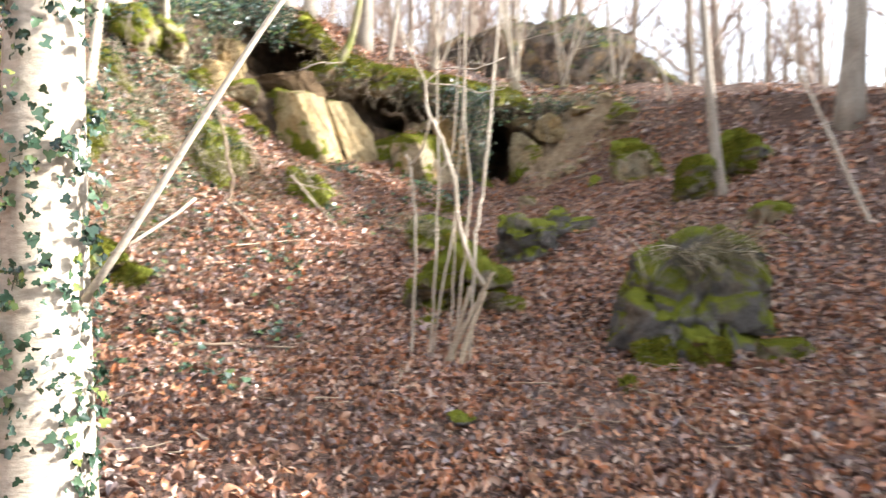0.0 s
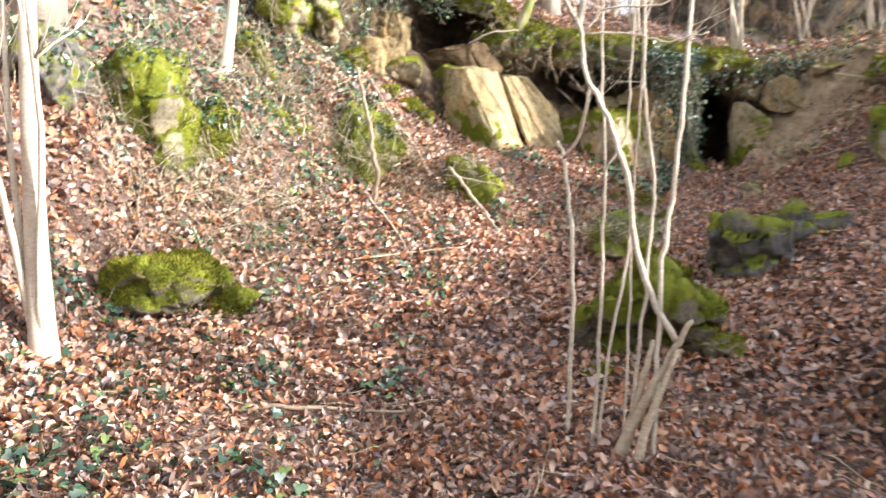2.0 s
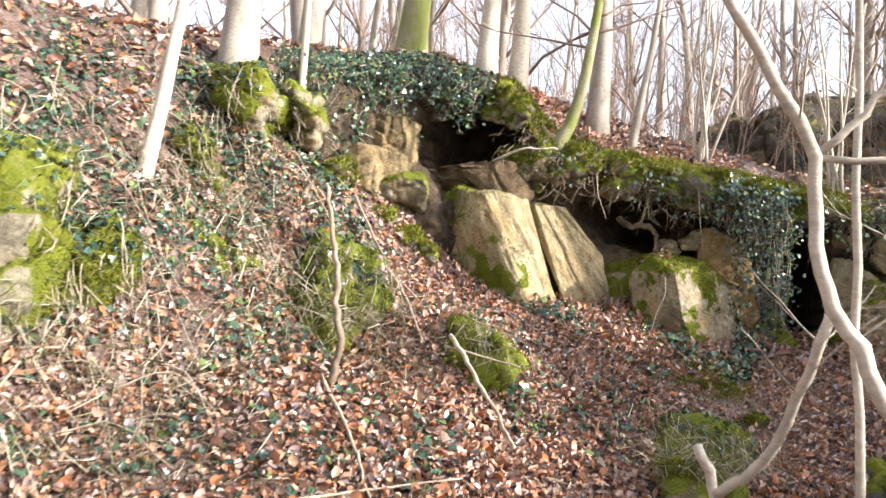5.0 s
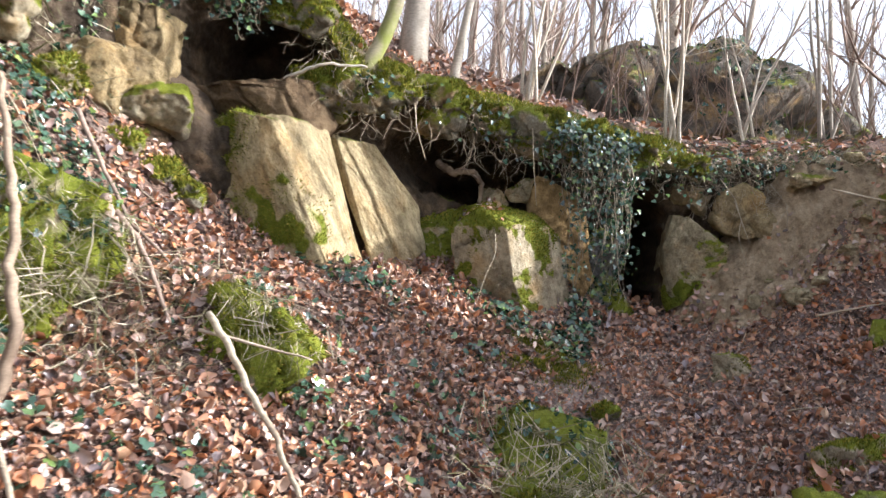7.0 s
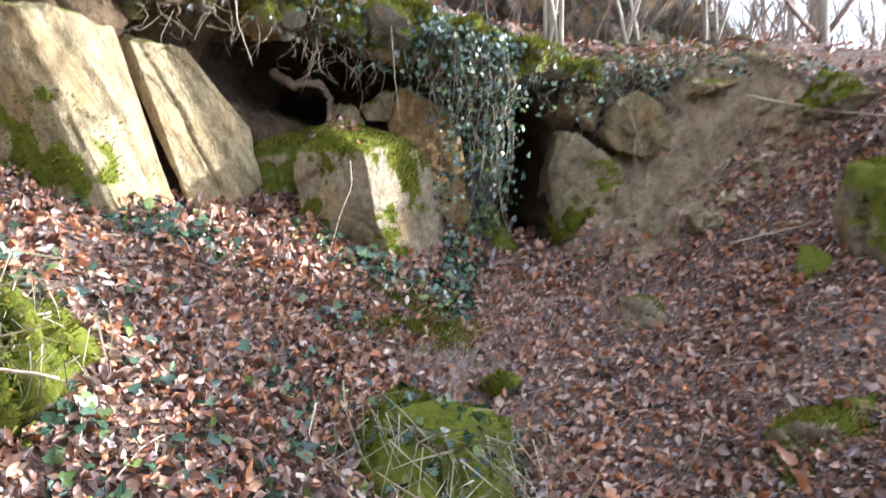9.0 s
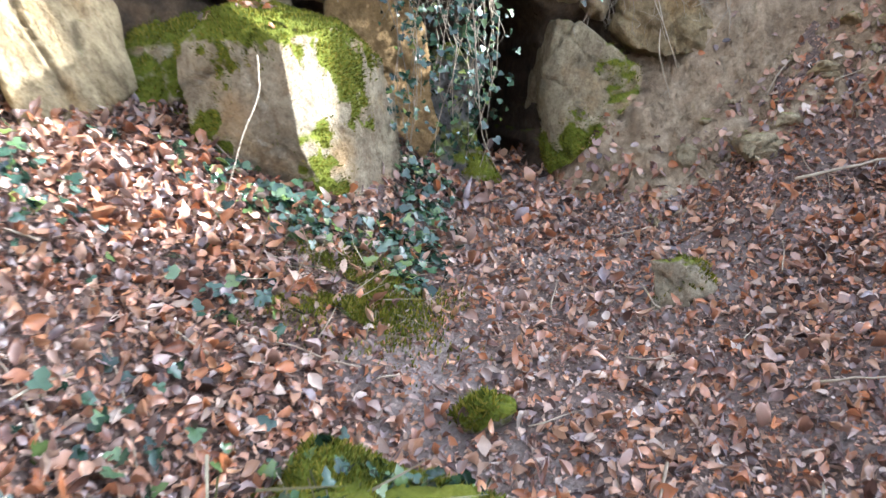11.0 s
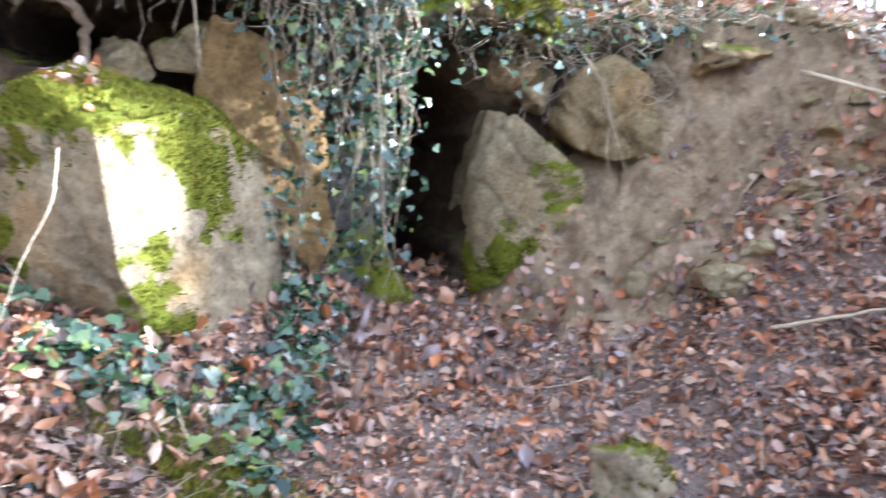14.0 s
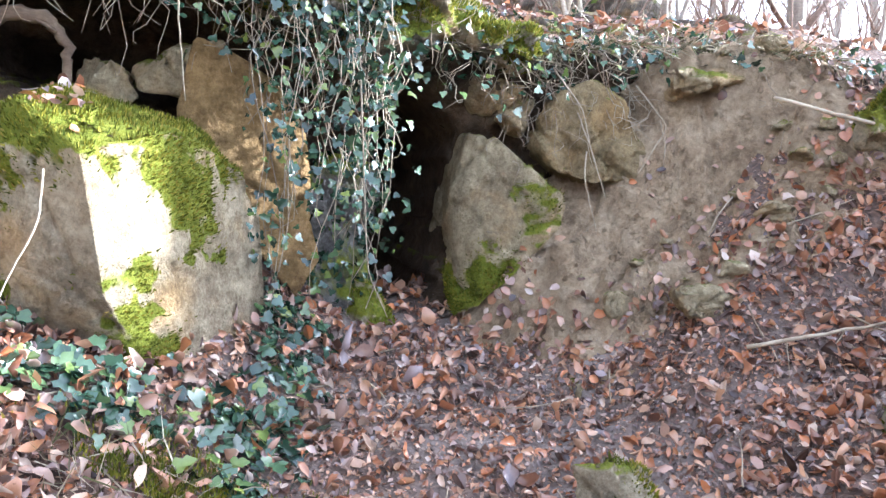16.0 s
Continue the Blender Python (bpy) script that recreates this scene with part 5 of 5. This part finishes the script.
def tree(name, base, top, r, rng, material, label, limbs=9, first=0.3, depth=2, bow=0.15, kids=4, group=""):
    """A bare winter tree: a tapered trunk and a crown of limbs and twigs."""
    root = new(name)
    root.matrix_basis = pose(*base)
    tagged(root, label, "tree", group)
    n, top = 14, np.asarray(top, float) - base
    h = np.linalg.norm(top)
    p = wander(rng, (0, 0, -0.25), top, n, bow * 0.3)
    s = np.linspace(0, 1, n)
    side = rng.normal(size=2)
    side /= np.linalg.norm(side)
    p[:, :2] += (np.sin(np.pi * s) * bow)[:, None] * side
    rad = r * (1 - 0.75 * s) * (1 + 0.5 * np.exp(-s * h / (4 * r + 0.05)))
    obj("trunk", Tubes(10).add(p, rad).mesh("trunk"), material, root)
    t = Tubes(4)
    for _ in range(limbs):
        i = rng.uniform(first, 0.98)
        a = p[int(i * (n - 1))]
        w = np.array((*(0.6 * rng.normal(size=2)), 0.8 + 0.4 * rng.random()))
        limb(t, rng, a, w, h * rng.uniform(0.14, 0.3) * (1.2 - 0.6 * i), r * 0.42 * (1.1 - i), depth, kids=kids)
    obj("crown", t.mesh("crown"), M_TWIG if material is not M_PALE else M_PALE, root, "bare winter branches and twigs")
    return root


def hazel(name, base, n, height, spread, rng, r, label, group="", material=None):
    """A clump of thin stems from one foot."""
    root = new(name)
    root.matrix_basis = pose(*base)
    tagged(root, label, "shrub", group)
    for _ in range(n):
        t = Tubes(6)
        a = np.array((*(rng.normal(size=2) * 0.06), -0.08))
        b = np.array((*(rng.normal(size=2) * spread), height * rng.uniform(0.6, 1.0)))
        p = wander(rng, a, b, 9, 0.035)
        t.add(p, np.linspace(r, r * 0.35, 9) * rng.uniform(0.6, 1.1))
        w = Tubes(4)
        for _ in range(4):
            i = rng.integers(3, 8)
            limb(w, rng, p[i], (b - a) / height + rng.normal(size=3) * 0.5, height * 0.22, r * 0.35, 1, 5, kids=2)
        stem = obj("stem", t.mesh("stem"), material or M_PALE, root)
        obj("twigs", w.mesh("twigs"), material or M_PALE, stem, kind="stuff")
    return root


# the ivy-clad trunk beside the start, with a thin pole leaning across it
trunk = tree("ivy_clad_tree", (-1.4, 2.97, float(land(-1.4, 2.97))), (-1.19, 3.3, 6.5), 0.158, rng, M_PALE, "pale trunk clad in small ivy leaves", 6, 0.6, 1, 0.03)
h, an = rng.uniform(0.0, 4.0, 5200), rng.uniform(-3.2, 0.3, 5200)
ok = rng.random(5200) < ss(-0.25, 0.55, fbm(an * 4.5, h * 9.0, octaves=3, seed=88))
h, an = h[ok], an[ok]
tr = 0.158 * (1 - 0.1 * h) + 0.01
tp = np.stack([-1.4 + 0.03 * h + tr * np.cos(an), 2.97 + 0.05 * h + tr * np.sin(an), h - 0.15], 1)
ivy("ivy", tp, np.stack([np.cos(an), np.sin(an), 0.3 + 0 * an], 1), rng, (0.011, 0.04), "small ivy leaves climbing a pale trunk")
obj("leaning_pole", Tubes(8).add(wander(rng, (-1.22, 3.0, 1.05), (-0.42, 3.12, 2.25), 8, 0.006), np.linspace(0.014, 0.009, 8)).add(wander(rng, (-1.13, 3.0, 1.2), (-0.9, 3.15, 1.38), 5, 0.01), 0.006).mesh("leaning_pole"), M_PALE, label="thin pale branch leaning out from the ivied trunk", category="branch")

# the hazel clump in the middle of the hollow
clump = new("hazel_clump")
clump.matrix_basis = pose(*on(0.0, 7.2))
tagged(clump, "clump of thin pale hazel stems from one cut stump", "shrub")
for pts, r0, r1 in (
    (((-0.4, 0.3, -0.1), (-0.35, 0.3, 0.77), (-0.34, 0.3, 1.31), (-0.38, 0.3, 1.78), (-0.42, 0.3, 1.87)), 0.02, 0.015),
    (((-0.38, 0.28, 1.77), (-0.28, 0.2, 1.87), (-0.19, 0.05, 2.17)), 0.014, 0.013),
    (((-0.24, 0.15, -0.1), (-0.16, 0.15, 0.81), (-0.15, 0.15, 1.27), (-0.12, 0.15, 1.69), (-0.14, 0.15, 2.3), (-0.1, 0.18, 3.2)), 0.016, 0.009),
    (((-0.12, 0.15, 1.69), (0.0, 0.15, 1.87), (0.03, 0.15, 2.28), (0.08, 0.2, 3.0)), 0.01, 0.007),
    (((-0.22, 0.15, -0.1), (-0.09, 0.15, 0.76), (0.01, 0.15, 1.24), (0.01, 0.15, 1.36)), 0.014, 0.01),
    (((0.26, 0.0, 0.71), (0.14, 0.0, 0.93), (0.04, 0.0, 1.26), (0.02, 0.0, 1.59), (-0.06, 0.0, 1.89), (-0.15, 0.0, 2.1), (-0.23, 0.0, 2.24), (-0.22, 0.0, 2.46), (-0.4, 0.02, 2.8), (-0.55, 0.05, 3.4)), 0.027, 0.012),
    (((-0.22, 0.0, 2.46), (-0.1, 0.0, 2.58), (0.21, 0.0, 2.56), (0.45, 0.0, 2.66)), 0.01, 0.006),
    (((-0.22, 0.0, 2.45), (0.06, 0.02, 2.43), (0.24, 0.02, 2.36), (0.45, 0.0, 2.4)), 0.009, 0.005),
    (((-0.04, 0.1, -0.1), (0.09, 0.1, 0.93), (0.13, 0.1, 1.32), (0.16, 0.1, 1.58), (0.12, 0.1, 1.91), (0.1, 0.1, 2.26), (0.14, 0.15, 3.3)), 0.015, 0.01),
    (((-0.06, 0.2, -0.1), (0.0, 0.2, 0.9), (0.03, 0.2, 1.56), (0.08, 0.2, 2.02), (0.13, 0.2, 3.0)), 0.011, 0.007),
    (((0.12, 0.0, -0.1), (0.15, 0.0, 0.39), (0.18, 0.0, 1.09), (0.24, 0.0, 1.44), (0.3, 0.0, 1.9), (0.34, 0.02, 2.3), (0.44, 0.05, 3.4)), 0.021, 0.014),
    (((-0.14, -0.05, -0.12), (0.0, -0.05, 0.2), (0.13, -0.05, 0.45), (0.27, -0.03, 0.7), (0.35, -0.05, 0.83)), 0.046, 0.016),
    (((-0.08, 0.02, -0.12), (0.0, 0.0, 0.19), (0.07, 0.0, 0.46), (0.14, 0.0, 0.71)), 0.042, 0.018),
    (((0.0, -0.1, -0.12), (0.09, -0.1, 0.21), (0.17, -0.1, 0.43), (0.27, -0.06, 0.67)), 0.041, 0.018)):
    q = np.array(pts)
    s = np.linspace(0, len(q) - 1, 4 * len(q))
    line = np.stack([np.interp(s, np.arange(len(q)), q[:, i]) for i in range(3)], 1)
    line[1:-1] = (line[:-2] + 2 * line[1:-1] + line[2:]) / 4 + rng.normal(size=(len(line) - 2, 3)) * 0.004
    t = Tubes(8).add(line, 0.78 * np.linspace(r0, r1, len(line)))
    stem = obj("stem", t.mesh("stem"), M_PALE if r0 < 0.04 else M_STICK, clump)
    if r0 < 0.04 and q[-1, 2] > 1.9:
        w = Tubes(4)
        for _ in range(4):
            limb(w, rng, line[rng.integers(2 * len(line) // 3, len(line) - 1)], rng.normal(size=3) + (0, 0, 0.5), 0.22, 0.003, 1, 5, kids=2)
        obj("twigs", w.mesh("twigs"), M_PALE, stem, kind="stuff")

hazel("hazel_clump", on(-4.0, 7.05), 3, 4.5, 0.25, rng, 0.03, "pale thin stems growing on the slope")
tree("tree", on(-3.98, 7.1), (-3.75, 7.0, 6.5), 0.085, rng, M_PALE, "slim pale trunk at the foot of the slope", 5, 0.6, 1, 0.04)
tree("tree", on(3.92, 11.75), (3.4, 11.8, 8.0), 0.085, rng, M_BARK, "slim grey tree among mossy boulders", 7, 0.45, 2, 0.05)
tree("tree", on(6.6, 13.5), (6.7, 13.6, 11.0), 0.2, rng, M_BARK, "thick grey tree on the wooded bank", 9, 0.4, 2, 0.1)
tree("sapling", on(4.9, 9.4), (3.9, 10.6, 4.2), 0.03, rng, M_PALE, "thin leaning sapling on the bank", 4, 0.5, 1, 0.05)
tree("sapling", on(4.25, 15.4), (3.8, 15.8, 5.4), 0.035, rng, M_PALE, "thin leaning pale stem on the bank edge", 3, 0.6, 1, 0.05)


def top_at(x, y):
    return x, y, float(plateau(np.array(x), np.array(y)))


bent = new("tree")
tagged(bent, "curved mossy trunk leaning out over the overhang", "tree")
bp = np.array(((-2.3, 15.25, 3.7), (-2.2, 15.1, 3.9), (-2.02, 15.05, 4.15), (-1.85, 15.08, 4.5), (-1.72, 15.1, 4.95), (-1.62, 15.15, 5.6), (-1.5, 15.2, 6.5), (-1.35, 15.3, 7.6), (-1.3, 15.4, 9.0)))
bs = np.linspace(0, len(bp) - 1, 33)
bl = np.stack([np.interp(bs, np.arange(len(bp)), bp[:, i]) for i in range(3)], 1)
bl[1:-1] = (bl[:-2] + bl[1:-1] + bl[2:]) / 3
obj("trunk", Tubes(12).add(bl, np.linspace(0.1, 0.035, 33)).mesh("trunk"), M_GREENBARK, bent)
bt = Tubes(4)
for _ in range(8):
    limb(bt, rng, bl[rng.integers(18, 32)], np.array((*rng.normal(size=2), 0.6)), rng.uniform(0.8, 1.6), 0.02, 2)
obj("crown", bt.mesh("crown"), M_TWIG, bent, "bare winter branches and twigs")
tree("tree", top_at(-3.1, 15.6), (-3.0, 15.8, 12.0), 0.13, rng, M_PALE, "pale straight trunk at the quarry edge", 8, 0.45, 2, 0.08)
tree("tree", top_at(-2.75, 15.9), (-2.45, 16.2, 12.0), 0.12, rng, M_PALE, "pale straight trunk at the quarry edge", 8, 0.45, 2, 0.08)
tree("tree", top_at(-1.78, 17.0), (-1.7, 17.2, 12.0), 0.15, rng, M_BARK, "straight trunk with a mossy foot", 8, 0.45, 2, 0.08)
tree("tree", top_at(-1.28, 17.0), (-0.7, 17.2, 9.5), 0.06, rng, M_BARK, "slim grey trunk on the quarry top", 6, 0.45, 2, 0.1)
tree("tree", top_at(-4.45, 16.2), (-4.3, 16.4, 12.0), 0.22, rng, M_GREENBARK, "ivy-green trunk behind the quarry edge", 8, 0.5, 2, 0.08)
tree("tree", on(-5.4, 13.2), (-5.2, 13.3, 12.0), 0.2, rng, M_BARK, "stout pale trunk on the slope's crest", 8, 0.5, 2, 0.08)
tree("tree", on(-4.65, 13.3), (-4.4, 13.4, 9.0), 0.05, rng, M_PALE, "thin pale stem on the crest", 5, 0.5, 2, 0.08)
tree("tree", on(-5.0, 11.2), (-4.3, 11.4, 9.0), 0.07, rng, M_PALE, "leaning pale stem on the slope", 5, 0.5, 2, 0.08)
hazel("hazel_clump", top_at(-0.34, 17.4), 6, 3.6, 0.35, rng, 0.03, "clump of pale hazel stems on the quarry top", "hazels on the quarry top")
hazel("hazel_clump", top_at(1.41, 17.0), 6, 3.2, 0.4, rng, 0.025, "clump of pale hazel stems on the quarry top", "hazels on the quarry top")
hazel("hazel_clump", top_at(2.6, 18.0), 4, 3.2, 0.5, rng, 0.025, "clump of pale hazel stems on the quarry top", "hazels on the quarry top")
hazel("hazel_clump", top_at(3.9, 18.5), 4, 3.2, 0.4, rng, 0.03, "clump of crooked stems on the quarry top", "hazels on the quarry top", M_BARK)

# the wood behind, and trees added out of view on the right for shade
# feet of unseen trees, added only for the shadows of their trunks
SHADE = [(9.4, 14.5), (11.0, 14.85), (9.6, 4.6), (8.8, 7.7)]
models = [tree("tree", (0, 0, 0), (0.3, 0.2, hh), rr, rng, M_BARK, "bare winter tree of the wood, some added out of view for shade", lm, fs, 2, 0.2, 4, "trees of the wood") for hh, rr, lm, fs in ((11, 0.15, 16, 0.12), (13, 0.22, 16, 0.25), (8, 0.07, 16, 0.1), (9, 0.1, 18, 0.08))]
spots = []
while len(spots) < 100:
    x, y = rng.uniform(-22, 30), rng.uniform(17.5, 48)
    if abs(x - 2.4) < 5.0 and 19.5 < y < 24.2 or (x > 1 and y < 19) or (-2.6 < x < 5 and y < 28):
        continue
    spots.append((x, y))
spots += [(rng.uniform(-16, -6), rng.uniform(2, 16)) for _ in range(16)]
# right-hand trees beside the walk, mostly unseen, set where their shade is wanted
spots += [(rng.uniform(9, 20), y + rng.uniform(-0.3, 0.3)) for y in (-6, -4, -2, 0.6, 6.4, 16.5)]
spots += [(rng.uniform(-6, 5), rng.uniform(28, 46)) for _ in range(26)]
spots += SHADE
for i, (x, y) in enumerate(spots):
    m = pose(x, y, float(land(x, y)) - 0.05, rng.normal() * 3, rng.normal() * 3, rng.uniform(0, 360))
    ob = models[i % 4]
    if i < 4:
        ob.matrix_basis = m
    else:
        copy_thing(ob, m)

# brush between the trees
br = Tubes(3)
for _ in range(480):
    x, y = rng.uniform(-8, 9), rng.uniform(17.8, 30)
    z = float(land(x, y)) if y > 19 else float(plateau(np.array(x), np.array(y)))
    limb(br, rng, np.array((x, y, z - 0.05)), np.array((*(rng.normal(size=2) * 0.35), 1.0)), rng.uniform(1.2, 3.6), rng.uniform(0.008, 0.016), 1, 7, kids=8)
obj("brush", br.mesh("brush"), M_TWIG, label="thicket of thin bare pinkish twigs behind the quarry", category="brush", kind="stuff")

# ---- sticks, roots and vines ----
def stick(name, pts, r, label, material=None, twigs=0, category="stick"):
    q = np.array(pts, float)
    s = np.linspace(0, len(q) - 1, 5 * len(q))
    line = np.stack([np.interp(s, np.arange(len(q)), q[:, i]) for i in range(3)], 1)
    line[1:-1] = (line[:-2] + 2 * line[1:-1] + line[2:]) / 4
    line += rng.normal(size=line.shape) * r * 0.25
    if name == "fallen_stick":
        line[:, 2] += 0.035  # it lies on the leaves, not in them
    t = Tubes(6).add(line, np.linspace(r, r * 0.5, len(line)))
    for _ in range(twigs):
        limb(t, rng, line[rng.integers(2, len(line) - 1)], rng.normal(size=3), 0.2, r * 0.4, 0, 5)
    return obj(name, t.mesh(name), material or M_STICK, label=label, category=category)


stick("fallen_stick", [on(-2.76, 9.78, 0.03), on(-1.86, 10.77, 0.04)], 0.012, "straight pale stick lying on the leaves")
stick("fallen_stick", [on(-2.39, 7.04, 0.02), on(-2.0, 7.15, 0.05), on(-1.45, 7.48, 0.02)], 0.02, "reddish-brown crooked stick on the leaves", M_ROOT)
stick("fallen_stick", [on(-1.33, 9.7, 0.03), on(-1.1, 10.6, 0.05), on(-1.04, 11.28, 0.03)], 0.01, "thin stick lying across the path")
stick("sapling", [on(-3.08, 11.18, -0.05), on(-3.0, 11.2, 0.35), on(-3.1, 11.3, 0.7), on(-3.2, 11.4, 1.1), on(-3.3, 11.4, 1.5)], 0.035, "crooked reddish stem standing on the slope", M_ROOT)
stick("fallen_stick", [on(-3.1, 11.1, 0.05), on(-2.6, 10.6, 0.08), on(-2.3, 10.2, 0.03)], 0.018, "thin grey stick at a crooked stem")
stick("dead_branch", [(-2.35, 12.00, 1.92), (-2.09, 11.75, 1.66), (-1.78, 11.40, 1.36), (-1.59, 11.10, 1.18)], 0.024, "pale dead branch leaning against a rock", M_STICK)
stick("dead_branch", [on(-2.4, 11.95, 0.42), on(-1.75, 12.0, 0.5)], 0.012, "short pale broken branch")
stick("stump", [on(-3.2, 12.5, -0.05), on(-3.2, 12.5, 0.25), on(-3.25, 12.5, 0.5)], 0.07, "small dark rotten stump on the slope", M_TWIG, 0, "stump")
stick("dead_branch", [on(-3.3, 12.6, 0.4), on(-3.0, 12.5, 0.25), on(-2.7, 12.3, 0.05)], 0.025, "dark branch lying on the slope", M_TWIG)
stick("dead_branch", [on(-3.8, 13.1, 0.35), on(-3.3, 12.9, 0.2), on(-2.9, 12.8, 0.05)], 0.02, "dark branch lying on the slope", M_TWIG)
stick("fallen_stick", [on(0.15, 12.6, 0.03), on(0.35, 12.1, 0.04)], 0.02, "thin grey stick beside a mossy rock")
stick("fallen_stick", [on(2.3, 15.0, 0.05), on(3.0, 14.7, 0.15)], 0.012, "twiggy stick on the bank", None, 3)
stick("dead_branch", [(2.55, 15.3, 3.2), (3.1, 14.9, 3.02), (3.8, 14.6, 2.95)], 0.012, "pale branch sticking out over the bank", None, 2)
stick("dead_branch", [(-2.75, 14.75, 3.95), (-2.4, 14.65, 4.08), (-1.95, 14.75, 4.1)], 0.02, "pale broken branch below the curved trunk", M_PALE)
stick("root", [(-1.35, 16.2, 3.45), (-1.2, 16.05, 3.32), (-0.95, 16.05, 3.34), (-0.85, 16.1, 3.2), (-0.87, 16.15, 2.98)], 0.045, "bent root arching over a small hollow", M_ROOT, 1, "root")
stick("root", [(-1.0, 15.9, 3.85), (-0.95, 15.75, 3.6), (-1.0, 15.75, 3.4), (-1.1, 15.8, 3.3)], 0.012, "thin root hanging from the overhang", M_ROOT, 1, "root")
stick("vine", [(-0.35, 15.7, 3.8), (-0.32, 15.6, 3.3), (-0.28, 15.62, 2.95)], 0.006, "thin pale vine hanging from the edge", None, 0, "vine")
stick("vine", [(-1.55, 15.2, 3.95), (-1.5, 15.0, 3.6), (-1.4, 15.05, 3.3)], 0.008, "thin pale vine hanging from the edge", None, 1, "vine")
stick("vine", [(-0.7, 14.9, 2.6), (-0.69, 14.8, 2.42), (-0.78, 14.75, 2.2), (-0.85, 14.72, 1.95)], 0.0045, "thin vine hanging down the mossy block", None, 0, "vine")
stick("vine", [(0.5, 15.85, 3.6), (0.55, 15.75, 2.9), (0.62, 15.8, 2.2), (0.75, 15.85, 1.95)], 0.005, "thin pale vine hanging in the ivy curtain", None, 0, "vine")
for x, z in ((1.75, 3.1), (1.9, 2.9), (2.3, 3.05), (2.45, 2.95), (2.0, 2.7)):
    stick("root", [(x, 16.25, z + 0.3), (x + rng.normal() * 0.08, 16.08, z + 0.05), (x + rng.normal() * 0.15, 16.02, z - 0.25)], 0.005, "thin pale root hanging on the bank", None, 1, "root")

# small twigs among the leaves
tw = Tubes(4)
for _ in range(420):
    x, y = rng.uniform(-5, 4.5), rng.uniform(2, 16)
    a, ln = rng.uniform(0, 6.28), rng.uniform(0.12, 0.5)
    p = wander(rng, (x, y, 0), (x + ln * math.cos(a), y + ln * math.sin(a), 0), 5, 0.015)
    p[:, 2] = land(p[:, 0], p[:, 1]) + 0.055
    tw.add(p, np.linspace(0.005, 0.0025, 5) * rng.uniform(0.7, 1.5))
obj("twigs", tw.mesh("twigs"), M_STICK, label="thin dead twigs strewn over the leaves", category="twigs", kind="stuff")

# bare stems and roots trailing down the steep side slope
tr_ = Tubes(4)
for _ in range(120):
    x, y = rng.uniform(-6.0, -4.0), rng.uniform(9.3, 12.8)
    ln, way = rng.uniform(0.3, 0.9), rng.normal() * 0.5 - 0.3
    p = wander(rng, (x, y, 0), (x + ln * math.cos(way), y + ln * math.sin(way), 0), 8, 0.045)
    p[:, 2] = land(p[:, 0], p[:, 1]) + 0.05 + 0.22 * np.sin(np.linspace(0.2, 3.0, 8)) * rng.random()
    tr_.add(p, np.linspace(0.006, 0.0025, 8) * rng.uniform(0.7, 1.6))
obj("trailing_stems", tr_.mesh("trailing_stems"), M_STICK, label="bare pale stems and roots trailing down the slope", category="stems", kind="stuff")

# pebbles and clods in the bare bank
pp, pn = sample_mesh(earth_bank, 3400, rng, -0.2, 1.0, lambda q: (q[:, 1] < 16.5) * (q[:, 0] > 1.4) * (q[:, 0] < 3.5) * 1.0)
PEB = np.array([(0.5, 0, 0), (-0.5, 0, 0), (0, 0.45, 0), (0, -0.45, 0), (0, 0, 0.4), (0, 0, -0.3)], float)
PEB_F = [(0, 2, 4), (2, 1, 4), (1, 3, 4), (3, 0, 4), (2, 0, 5), (1, 2, 5), (3, 1, 5), (0, 3, 5)]
obj("pebbles", scatter("pebbles", pp, pn, 0.012 + 0.06 * rng.random(len(pp)) ** 4, PEB, PEB_F, rng, 0.5, 0.05), M_BANK, label="pebbles and clods in the bare earth bank", category="pebbles", kind="stuff")

# rootlets combed out of the bank and the edge above it
rt = Tubes(4)
for _ in range(110):
    x = rng.uniform(1.5, 3.4)
    y, z = float(np.interp(x, RIM_X, RIM_Y)) - 0.02, float(np.interp(x, RIM_X, RIM_Z)) - rng.uniform(0.0, 0.45)
    rt.add(wander(rng, (x, y + 0.1, z), (x + rng.normal() * 0.18, y - rng.uniform(0.05, 0.2), z - rng.uniform(0.08, 0.4)), 9, 0.07), np.linspace(0.0035, 0.0015, 9))
for _ in range(130):
    x = rng.uniform(-2.6, 0.8)
    y, z = float(np.interp(x, RIM_X, RIM_Y)), float(np.interp(x, RIM_X, RIM_Z)) - rng.uniform(-0.05, 0.15)
    rt.add(wander(rng, (x, y + 0.15, z), (x + rng.normal() * 0.2, y - rng.uniform(0.0, 0.25), z - rng.uniform(0.1, 0.6)), 11, 0.08), np.linspace(0.004, 0.0015, 11))
obj("rootlets", rt.mesh("rootlets"), M_STICK, label="fine pale roots and dead stems hanging from the edge", category="roots", kind="stuff")
